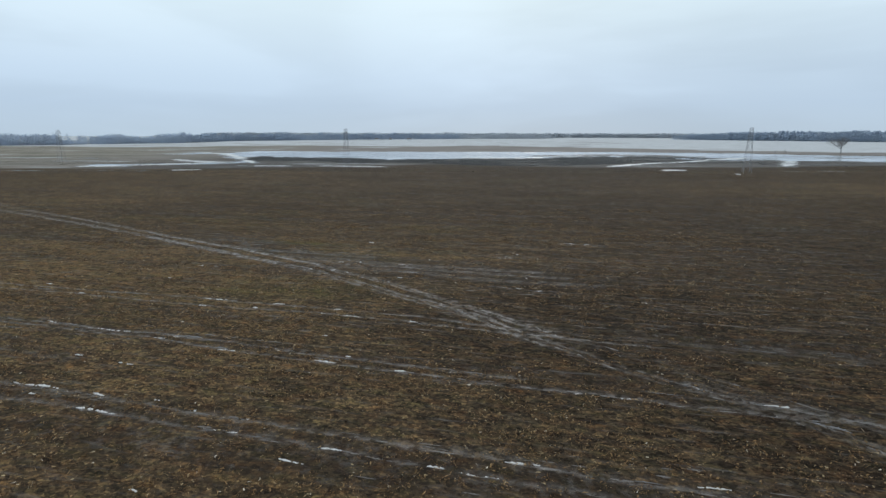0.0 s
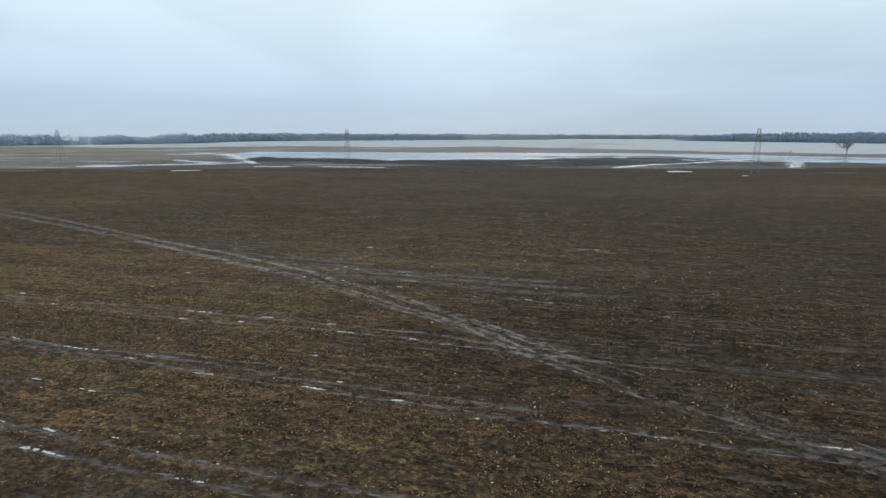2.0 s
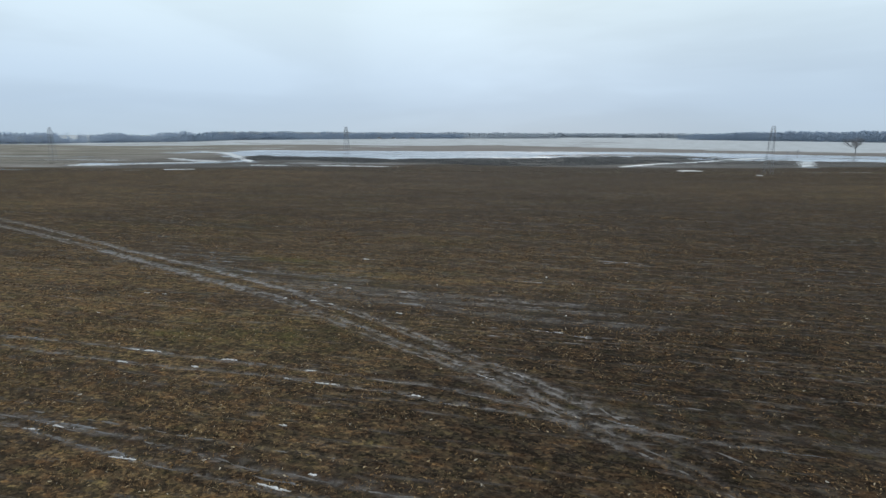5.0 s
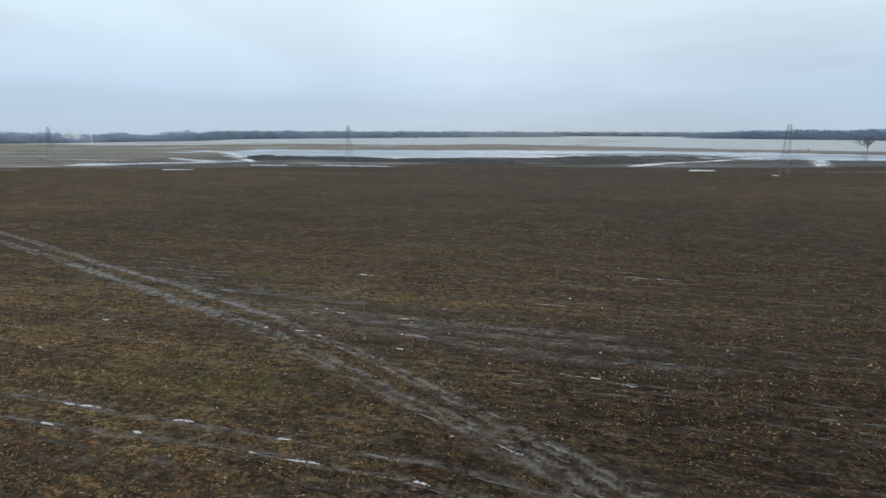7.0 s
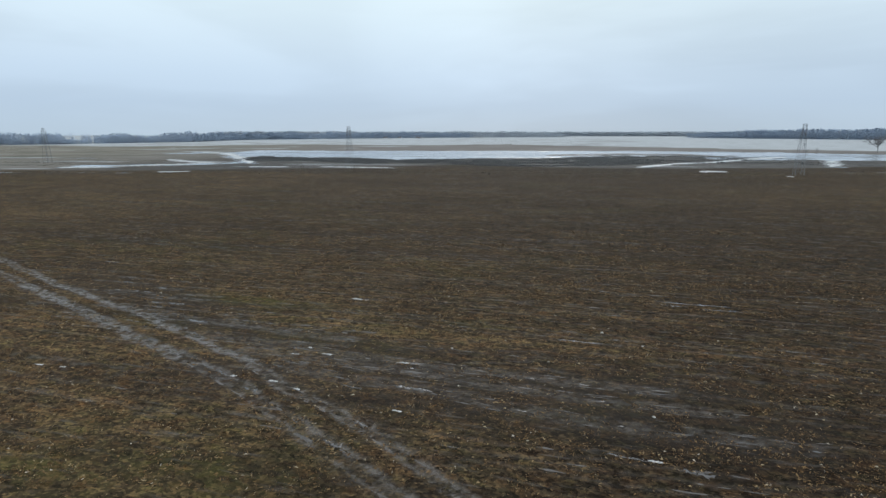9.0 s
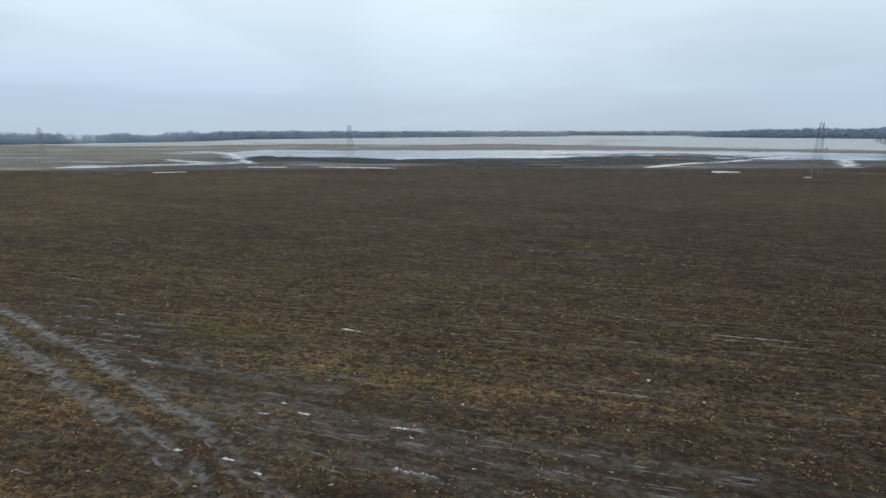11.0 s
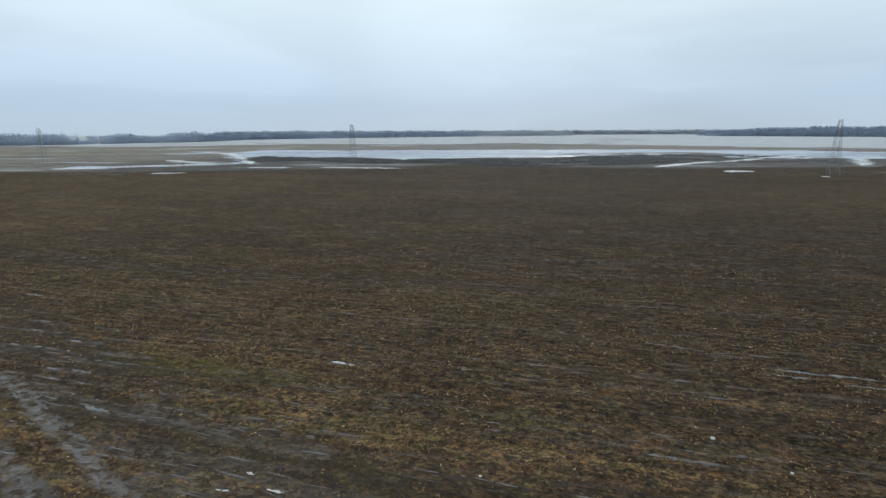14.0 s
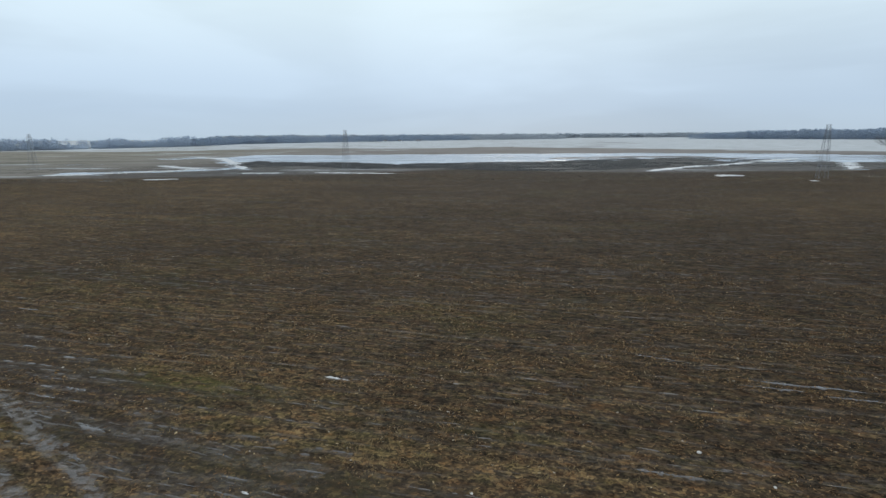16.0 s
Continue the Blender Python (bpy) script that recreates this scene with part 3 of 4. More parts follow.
    for name, values in (("rut", rut), ("pale", pale), ("dry", dry), ("wet", wet), ("green", green), ("lush", lush), ("damp", damp), ("flood", np.clip(flood, 0, 1))):
        me.attributes.new(name, "FLOAT", "POINT").data.foreach_set("value", values.astype(np.float32))
    me.materials.append(GROUND)
    thing("ground", me, None, "dark wet harvested field falling to a flooded plain with old snow", "field", kind="structure")


build_ground()


def scatter(name, count, seed, low, high, box, mat, label, category):
    """Loose folded flakes lying on the field, joined in one mesh."""
    r = np.random.RandomState(seed)
    x, y = r.uniform(box[0], box[1], count), r.uniform(box[2], box[3], count)
    u, v = x * RX + y * RY, -x * RY + y * RX
    want = 0.25 + 1.5 * step(0.4, 0.66, many(u / 2.5, v, 3.4, 30)) * (0.4 + 0.9 * step(0.35, 0.6, many(u / 6, v, 14, 40)))
    want = want * (1 - 0.88 * ruts(x, y)) * (1 - 0.75 * step(70, 110, y)) * (1 - 0.15 * step(-5, 25, x))
    want = want * (0.35 + 1.3 * step(0.42, 0.62, many(u / 1.6, v, 1.3, 31))) * (1 + 0.5 * (1 - step(18, 30, y)) * (1 - step(0, 8, x)))
    want = want * (0.16 + 1.9 * step(0.46, 0.62, many(u / 1.3, v, 0.62, 32)))
    keep = r.rand(count) * 1.4 < want
    x, y = x[keep], y[keep]
    n = len(x)
    size = low + (high - low) * r.rand(n) ** 2.4
    slim = r.uniform(0.08, 0.6, n) * (0.45 + 0.55 * low / size)
    turn = r.uniform(-1.6, 1.6, n)
    z = surface(x, y) + 0.008 + r.uniform(0, 0.02, n)
    ca, sa = np.cos(turn), np.sin(turn)
    tilt = r.normal(0, 0.17, (n, 4))
    co = np.zeros((n, 4, 3))
    for i, (p, q) in enumerate(((-1, -1), (1, -0.6), (0.8, 1), (-0.7, 0.7))):
        lx, ly = p * size * 0.5 * r.uniform(0.45, 1.15, n), q * size * slim * 0.5 * r.uniform(0.3, 1.4, n)
        co[:, i] = np.stack([x + ca * lx - sa * ly, y + sa * lx + ca * ly, z + np.abs(tilt[:, i]) * size], 1)
    quads = np.arange(n)[:, None] * 4 + np.array([0, 1, 2, 3])
    me = bpy.data.meshes.new(name)
    me.vertices.add(n * 4)
    me.vertices.foreach_set("co", co.ravel())
    me.loops.add(quads.size)
    me.loops.foreach_set("vertex_index", quads.ravel())
    me.polygons.add(len(quads))
    me.polygons.foreach_set("loop_start", np.arange(0, quads.size, 4))
    me.update(calc_edges=True)
    me.materials.append(mat)
    thing(name, me, None, label, category, kind="stuff")


scatter("crop_residue", 1150000, 3, 0.04, 0.21, (-48, 42, 13, 105), RESIDUE, "brown and tan shredded crop residue scattered over wet soil", "crop residue")


# ---- water, ice and snow lying on the land ----
def sheet(name, points, widths, mat, label, category, lift=0.05, rough=0.25, seed=0, steps=40, thick=0.0):
    """A lens of water, ice or snow along a curved line, with a ragged shore."""
    r = np.random.RandomState(seed + 100)
    pts, wid = np.array(points, float), np.array(widths, float)
    d = np.concatenate([[0], np.cumsum(np.hypot(*np.diff(pts, axis=0).T))])
    s = np.linspace(0, d[-1], steps)
    cx, cy, cw = np.interp(s, d, pts[:, 0]), np.interp(s, d, pts[:, 1]), np.interp(s, d, wid)
    for _ in range(steps // 12 + 1):
        cx[1:-1], cy[1:-1] = (cx[:-2] + cx[1:-1] + cx[2:]) / 3, (cy[:-2] + cy[1:-1] + cy[2:]) / 3
    tx, ty = np.gradient(cx), np.gradient(cy)
    ln = np.hypot(tx, ty)
    nx, ny = -ty / ln, tx / ln
    end = np.sqrt(np.clip(np.minimum(s, d[-1] - s) / (0.12 * d[-1]), 0.02, 1))
    fine = np.stack([0.75 + 0.5 * many(s + 31 * q, s * 0 + seed, max(d[-1] / 14, 0.25), q) + rough * 1.6 * (lumps(s + 77 * q, s * 0 + seed, max(d[-1] / 45, 0.1), q) - 0.5) for q in (1, 2)])
    verts, faces = [], []
    cols = (-1, -0.75, 0, 0.75, 1)
    jag = np.stack([np.interp(np.arange(steps), np.arange(0, steps + 2, 2), r.uniform(1 - 1.6 * rough, 1 + 1.6 * rough, len(np.arange(0, steps + 2, 2)))) * r.uniform(1 - rough, 1 + rough, steps) for _ in range(2)])
    for i in range(steps):
        for c in cols:
            w_ = 0.5 * cw[i] * end[i] * max(0.04, jag[0 if c < 0 else 1][i] * fine[0 if c < 0 else 1][i]) * c
            x, y = cx[i] + nx[i] * w_, cy[i] + ny[i] * w_
            verts.append((x, y, float(surface(x, y)[0] if y < 120 else land(x, y)) + (lift if abs(c) < 1 else min(lift, 0.0) - 0.03) + thick * (1 - abs(c)) * r.uniform(0.5, 1.0)))
    n = len(cols)
    for i in range(steps - 1):
        for j in range(n - 1):
            k = i * n + j
            faces.append((k, k + n, k + n + 1, k + 1))
    o = Vector((cx[steps // 2], cy[steps // 2], float(land(cx[steps // 2], cy[steps // 2]))))
    me = mesh_of(name, [Vector(v) - o for v in verts], faces, mat)
    for p in me.polygons:
        p.use_smooth = True
    return thing(name, me, Matrix.Translation(o), label, category, kind="structure")


FLOOD = "pale flood water lying on the low meadow"
sheet("water", [(-205, 494), (-160, 493), (-120, 492), (-40, 490), (50, 488), (85, 487)], [40, 110, 145, 175, 150, 60], WATER, "wide shallow sheet of flood water across the meadow", "water", 0.12, 0.12, 1, 300)
sheet("water", [(80, 560), (140, 566), (215, 556), (290, 530)], [10, 26, 24, 14], WATER, "narrow strip of flood water along the far bank", "water", 0.12, 0.3, 21, 160)
sheet("water", [(14, 428), (56, 424), (92, 434)], [10, 16, 6], WATER, FLOOD, "water", 0.14, 0.4, 22, 80)
sheet("water", [(-237, 531), (-203, 500), (-173, 446), (-121, 340)], [13, 9, 6, 4], ICE, "winding flooded ditch joining the meadow flood", "water", 0.16, 0.55, 2, 160)
sheet("water", [(-205, 298), (-183, 300)], [8, 8], ICE, FLOOD, "water", 0.1, 0.3, 3)
sheet("water", [(-188, 309), (-166, 322), (-150, 345)], [3, 8, 6], ICE, FLOOD, "water", 0.1, 0.75, 4, 120)
sheet("water", [(-196, 388), (-167, 361), (-141, 343)], [4, 6, 4], ICE, FLOOD, "water", 0.1, 0.75, 24, 120)
sheet("water", [(-250, 500), (-215, 522)], [12, 18], WATER, FLOOD, "water", 0.1, 0.3, 14)
sheet("water", [(-109, 306), (-88, 305)], [6, 5], ICE, FLOOD, "water", 0.1, 0.4, 5)
sheet("water", [(-72, 306), (-50, 302), (-31, 296)], [4, 5, 3], ICE, FLOOD, "water", 0.1, 0.5, 25)
sheet("water", [(-134, 262), (-121, 266)], [5, 4], ICE, FLOOD, "water", 0.1, 0.35, 6)
sheet("water", [(94, 303), (119, 330), (143, 352), (165, 362), (203, 401), (250, 434)], [6, 5, 5, 5, 8, 14], ICE, "long pale icy channel winding over the meadow", "water", 0.16, 0.3, 7, 200)
sheet("water", [(204, 408), (250, 432), (320, 452), (420, 455)], [14, 44, 56, 40], WATER, "broad flooded end of the channel", "water", 0.14, 0.25, 17, 160)
sheet("water", [(200, 312), (222, 342), (246, 378)], [3, 7, 9], ICE, "half-frozen pool beside the flooded channel", "water", 0.12, 0.5, 18, 90)
sheet("water", [(111, 270), (117, 268), (123, 269)], [9, 8, 4], ICE, "small frozen pool at the field's lower edge", "water", 0.1, 0.5, 10, 60)
sheet("water", [(130, 236), (132.5, 236)], [2.5, 2.5], ICE, "small frozen pool at the field's lower edge", "water", 0.1, 0.2, 11)

# ---- wet mud shining in the wheel ruts ----
def wet_rut(line, width, cover, piece, seed, mat, label):
    """Broken, ragged lengths of wet mud along a rut, in one mesh."""
    r = np.random.RandomState(seed)
    pts = np.array(line, float)
    d = np.concatenate([[0], np.cumsum(np.hypot(*np.diff(pts, axis=0).T))])
    X, Y, L, faces = [], [], [], []
    at = r.uniform(0, piece)
    while at < d[-1]:
        ln = piece * r.uniform(0.3, 1.8)
        n = max(6, int(ln / 0.09))
        s = np.linspace(at, min(at + ln, d[-1]), n)
        cx, cy = np.interp(s, d, pts[:, 0]), np.interp(s, d, pts[:, 1])
        cx, cy = cx + 0.25 * (lumps(s, s * 0 + seed, 1.7, 1) - 0.5) + r.normal(0, 0.05), cy + 0.25 * (lumps(s, s * 0 + seed, 1.7, 2) - 0.5)
        tx, ty = np.gradient(cx), np.gradient(cy)
        k = np.hypot(tx, ty) + 1e-6
        half = 0.5 * width * np.sin(np.linspace(0.08, math.pi - 0.08, n)) ** 0.5 * (0.3 + 1.2 * many(s * 1.0, s * 0 + seed, 0.5, 4)) * r.uniform(0.8, 1.2, n) * r.uniform(0.6, 1.2)
        b = sum(len(x) for x in X)
        for c in (-1, 0, 1):
            q = half * (0.5 + many(s, s * 0 + 3 * c + seed, 0.35, 6)) if c else half
            X.append(cx - ty / k * c * q)
            Y.append(cy + tx / k * c * q)
            L.append(np.full(n, 0.012 if c == 0 else 0.004))
        for i in range(n - 1):
            for c in range(2):
                o = b + c * n + i
                faces.append((o, o + 1, o + n + 1, o + n))
        at += ln * r.uniform(1.0, 1.0 + 2 * (1 - cover) / max(cover, 0.05))
    x, y = np.concatenate(X), np.concatenate(Y)
    z = surface(x, y) + np.concatenate(L)
    me = mesh_of("wheel_rut", np.stack([x, y, z], 1), [f[::-1] for f in faces], mat)
    thing("wheel_rut", me, None, label, "wheel rut", kind="structure")


MAIN_RUTS = [(beside(TRACK_A, -0.40), 0.2), (beside(TRACK_A, 0.24), 0.22), (beside(TRACK_B, -0.22), 0.18), (beside(TRACK_B, 0.28), 0.18), (beside(TAIL_A, -0.32), 0.16), (beside(TAIL_A, 0.22), 0.16), (beside(TAIL_B, 0.3), 0.14), (beside(FORK, 0.1), 0.2)]
for i, (line, wide) in enumerate(MAIN_RUTS):
    wet_rut(line, wide, 0.22, 0.8, 200 + i, DARK_MUD if i % 2 else MUD, "broad wet muddy wheel rut crossing the dark field")
for i, line in enumerate(BRANCHES):
    for j, side in enumerate((-0.45, -0.1, 0.55)):
        wet_rut(beside(line, side), 0.10, 0.3, 0.9, 230 + 3 * i + j, PUDDLE if j == 1 else DARK_MUD, "faint wet wheel rut turning off along the rows")
for i, line in enumerate(TRAMS):
    if i < NEAR_TRAMS:
        wet_rut(line, 0.08, 0.2 if i > 3 else 0.3, 0.7, 400 + i, PUDDLE, "thin line of water standing in a tramline")
    wet_rut(line, 0.13 if i < NEAR_TRAMS else 0.11, 0.42 if i < NEAR_TRAMS else 0.16, 0.8, 260 + i, MUD, "narrow wet tramline along the worked rows")
for i, line in enumerate(CHURNED):
    wet_rut(line, 0.16, 0.4, 0.7, 450 + i, PUDDLE if i % 4 == 0 else DARK_MUD, "short smear of wet mud beside the track")
for i, line in enumerate(FAINT):
    wet_rut(line, 0.09, 0.25, 0.6, 300 + i, MUD, "narrow wet furrow along the worked rows")


# ---- sedge and reeds at the foot of the field ----
def blades(name, x, y, high, wide, mat, label, r):
    """Tufts of five narrow upright blades each, joined in one mesh."""
    n, b = len(x), 5
    a = r.uniform(0, 2 * math.pi, (n, b))
    h = high[:, None] * r.uniform(0.6, 1.0, (n, b))
    cx, cy = x[:, None] + r.normal(0, 0.5, (n, b)), y[:, None] + r.normal(0, 0.3, (n, b))
    z = land(cx, cy)
    co = np.stack([np.stack([cx - wide * np.cos(a), cy - wide * np.sin(a), z - 0.05], 2), np.stack([cx + wide * np.cos(a), cy + wide * np.sin(a), z - 0.05], 2), np.stack([cx + r.normal(0, 0.25, (n, b)), cy + r.normal(0, 0.25, (n, b)), z + h], 2)], 2).reshape(-1, 3)
    me = bpy.data.meshes.new(name)
    k = len(co)
    me.vertices.add(k)
    me.vertices.foreach_set("co", co.ravel())
    me.loops.add(k)
    me.loops.foreach_set("vertex_index", np.arange(k))
    me.polygons.add(k // 3)
    me.polygons.foreach_set("loop_start", np.arange(0, k, 3))
    me.update(calc_edges=True)
    me.materials.append(mat)
    thing(name, me, None, label, "grass", kind="stuff")


def meadow_edge():
    r = np.random.RandomState(77)
    n = 22000
    x, y = r.uniform(-420, 420, n), 248 + 130 * r.rand(n)
    keep = many(x / 3, y, 22, 60) > 0.48
    x, y = x[keep], y[keep]
    blades("sedge", x, y, r.uniform(0.06, 0.2, len(x)), 0.24, SEDGE, "dead brown sedge and grass along the flooded field edge", r)
    n = 34000
    x = r.uniform(-150, 240, n)
    y = near_shore(x) + 14 - (62 + 45 * step(-30, 60, x)) * r.rand(n) ** 1.15 + 14 * (many(x, x * 0, 18, 5) - 0.5)
    keep = many(x, y * 2, 14, 62) > 0.42 + 0.25 * step(120, 240, x)
    x, y = x[keep], y[keep]
    blades("reeds", x, y, r.uniform(0.2, 0.8, len(x)) * (0.4 + many(x, y, 9, 66)), 0.16, REED, "dark dead reeds standing along the near bank of the flood", r)


meadow_edge()


# ---- puddles and remnants of snow in the furrows ----
def snow_patch(x, y, length, width, seed):
    """A crust of old snow along a furrow, that sinks into the soil between its lumps."""
    r = np.random.RandomState(seed + 500)
    n = max(10, int(length / 0.045))
    s = np.linspace(-0.5 * length, 0.5 * length, n)
    lump = 0.55 * lumps(s, s * 0 + 3.1 * seed, 0.24, 1) + 0.45 * lumps(s, s * 0 + 1.7 * seed, 0.09, 2)
    ends = np.clip((0.5 - np.abs(s / length)) / 0.3, 0, 1)
    high = 0.13 * (lump - 0.47 + 0.12 * ends) * (0.4 + 0.6 * ends)
    half = 0.5 * width * (0.35 + 1.2 * lump) * (0.35 + 0.65 * ends)
    side = 0.05 * np.sin(2.3 * s + seed) + r.normal(0, 0.012, n)
    cols = np.array([-1.0, -0.6, 0.0, 0.6, 1.0])
    across = side[:, None] + half[:, None] * cols * r.uniform(0.45, 1.5, (n, 5))
    px, py = x + s[:, None] * RX - across * RY, y + s[:, None] * RY + across * RX
    pz = surface(px.ravel(), py.ravel()).reshape(n, 5) + np.clip(high, -0.04, 0.05)[:, None] * np.array([0, 0.9, 1, 0.9, 0]) * r.uniform(0.7, 1.2, (n, 5)) - 0.03 * (np.abs(cols) == 1)
    o = Vector((x, y, float(surface(x, y)[0])))
    verts = [Vector(q) - o for q in np.stack([px, py, pz], 2).reshape(-1, 3)]
    faces = [(k, k + 1, k + 6, k + 5) for i in range(n - 1) for k in range(5 * i, 5 * i + 4)]
    me = mesh_of("snow_patch", verts, [f[::-1] for f in faces], SNOW)
    for q in me.polygons:
        q.use_smooth = True
    return thing("snow_patch", me, Matrix.Translation(o), "thin white remnant of snow in a field furrow", "snow", "snow remnants")


def puddle(x, y, length, turn, width, seed):
    a, r = radians(turn), random.Random(seed)
    line = []
    for k in range(7):
        d, side = length * (k / 6 - 0.5), r.gauss(0, 0.05)
        line.append((x + d * math.cos(a) - side * math.sin(a), y + d * math.sin(a) + side * math.cos(a)))
    ob = sheet("puddle", line, [width * q for q in (0.25, 0.6, 0.8, 0.55, 0.9, 0.6, 0.3)], PUDDLE, "long shallow grey puddle in a furrow", "puddle", 0.006, 0.5, seed, 56)
    return tagged(ob, group="puddles in the furrows", kind="thing")


# remnants of snow: x, y and length, with their usual width
SNOW_NEAR = [(-21.5, 25.7, 3.2), (-21.0, 24.7, 0.5), (-16.9, 23.1, 2.9), (-8.8, 22.1, 0.7), (-18.5, 28.6, 1.1), (-22.1, 29.9, 0.7), (-9.2, 21.1, 0.7), (-4.8, 19.8, 1.4), (-0.3, 18.5, 0.8), (-11.3, 17.0, 0.6), (-6.1, 18.9, 1.2), (1.4, 18.0, 1.6),
             (3.2, 18.8, 1.4), (10.1, 17.2, 1.2), (16.4, 23.5, 1.3), (14.8, 24.2, 0.4), (-7.0, 28.9, 1.6), (-5.7, 29.7, 0.5), (-2.5, 27.6, 0.8), (9.2, 24.3, 0.7), (-14.2, 24.0, 0.5), (-12.0, 23.0, 0.4), (-17.6, 24.7, 0.8)]
SNOW_MID = [(-36.1, 46.6, 1.2), (-31.2, 43.6, 1.1), (-18.8, 41.7, 2.4), (-13.2, 40.3, 1.2), (-3.8, 36.4, 0.8), (-2.2, 36.0, 1.0), (-23.1, 34.4, 3.5), (-17.6, 33.0, 1.8), (-18.7, 32.8, 0.9), (-13.4, 30.6, 1.4), (-19.3, 40.0, 1.2), (-14.7, 39.3, 0.5),
            (-10.1, 38.2, 0.5), (-9.1, 37.9, 0.4), (-8.1, 38.9, 0.8), (-7.0, 37.3, 1.8), (-7.9, 33.1, 0.4), (-26.2, 48.8, 0.6), (-28.2, 36.0, 0.9), (6.7, 45.1, 1.1)]
SNOW_FAR = [(-25.6, 54.1, 0.9), (-24.0, 53.8, 0.4), (-13.7, 52.8, 0.5), (-11.3, 52.2, 0.8), (-9.6, 51.3, 0.6), (-4.0, 49.0, 0.8), (-9.0, 56.0, 1.0), (-11.1, 56.0, 0.6), (-4.2, 54.7, 1.3), (-4.0, 54.0, 0.6), (-10.5, 57.0, 0.4)]
for i, (x, y, length) in enumerate(SNOW_NEAR + SNOW_MID + SNOW_FAR):
    snow_patch(x, y, length, 0.16 if length > 2.5 else 0.11, i)
snow_patch(-9.3, 67.5, 2.0, 0.2, 90)

# puddles: x, y, length, direction and width
POOLS_NEAR = [(-17.4, 33.1, 3.4, -13, 0.26), (-13.8, 30.9, 1.8, -14, 0.25), (-3.0, 36.2, 2.0, -15, 0.2), (-26.6, 35.5, 2.4, -15, 0.2), (13.2, 25.6, 1.4, -42, 0.3), (15.9, 23.6, 2.0, -20, 0.34), (17.6, 21.6, 1.6, -40, 0.3), (11.3, 24.8, 2.1, -14, 0.14),
              (13.5, 31.2, 2.4, -13, 0.08), (19.5, 30.7, 3.2, -18, 0.10), (1.4, 38.2, 1.4, -42, 0.3), (3.2, 38.4, 1.2, -43, 0.25), (7.2, 33.4, 2.0, -30, 0.22), (-30.5, 34.9, 1.4, -12, 0.25), (-6.8, 29.2, 2.4, -16, 0.14)]
POOLS_FAR = [(-26.8, 43.5, 2.5, -14, 0.2), (-18.8, 41.8, 3.4, -12, 0.18), (-35.5, 44.8, 2.7, -12, 0.25), (-3.6, 51.5, 2.2, -18, 0.4), (5.7, 45.3, 1.9, -15, 0.2), (8.1, 44.3, 1.3, -17, 0.34), (-6.6, 46.1, 1.3, -39, 0.35), (-5.7, 47.8, 0.9, -35, 0.3), (-14.5, 53.2, 1.3, -40, 0.3)]
POOLS_FAR += [(-12.1, 51.2, 1.0, -35, 0.3), (-6.9, 51.6, 1.4, -19, 0.2), (-23.7, 66.0, 1.6, -17, 0.24), (-19.9, 61.8, 1.9, -16, 0.42), (17.7, 66.5, 5.7, -17, 0.4), (15.6, 66.2, 3.4, -17, 0.34), (19.3, 64.9, 3.0, -15, 0.26), (10.9, 70.5, 3.0, -20, 0.26), (6.8, 58.3, 3.1, -15, 0.24), (-38.6, 81.1, 2.3, -13, 0.3)]
for i, row in enumerate(POOLS_NEAR + POOLS_FAR):
    puddle(*row, i + 40)


def stone(x, y, size):
    bm = bmesh.new()
    bmesh.ops.create_icosphere(bm, subdivisions=2, radius=size)
    for v in bm.verts:
        v.co *= 0.8 + 0.4 * noise.noise(v.co * 6 + Vector((x, y, 0)))
        v.co.z *= 0.5
    me = bpy.data.meshes.new("stone")
    bm.to_mesh(me)
    bm.free()
    me.materials.append(STONE)
    thing("stone", me, Matrix.Translation((x, y, float(land(x, y)) + size * 0.3)), "small pale stone lying on the wet field", "stone", "stones on the field")


for x, y, s in ((8.7, 59.9, 0.12), (8.0, 48.6, 0.09), (10.6, 57.5, 0.08), (-1.5, 57.0, 0.08)):
    stone(x, y, s)


# ---- broken straw standing in the field ----
def broken_straw():
    r = random.Random(5)
    verts, faces = [], []
    for _ in range(46):
        u, v = r.choice(((r.gauss(-19.6, 1.2), r.gauss(56.1, 0.4)), (r.gauss(-13.0, 3.0), r.gauss(57.1, 0.5)), (r.gauss(-1.0, 3.5), r.gauss(64.0, 0.2))))
        x, y = u * RX - v * RY, u * RY + v * RX
        for _ in range(r.randint(5, 14)):
            bx, by = x + r.gauss(0, 0.4), y + r.gauss(0, 0.2)
            base = Vector((bx, by, float(surface(bx, by)[0]) - 0.02))
            limb(verts, faces, base, base + Vector((r.uniform(-0.14, 0.14), r.uniform(-0.14, 0.14), r.uniform(0.06, 0.22))), 0.008, 0.005, 3)
    thing("broken_straw", mesh_of("broken_straw", verts, faces, STRAW), None, "pale broken straw standing out of the wet soil", "straw", kind="stuff")


broken_straw()


# ---- power line pylons ----
def bar(name, parent, a, b, size):
    verts, faces = [], []
    limb(verts, faces, a, b, size, size, 4)
    return part(name, mesh_of(name, verts, faces, STEEL), parent)


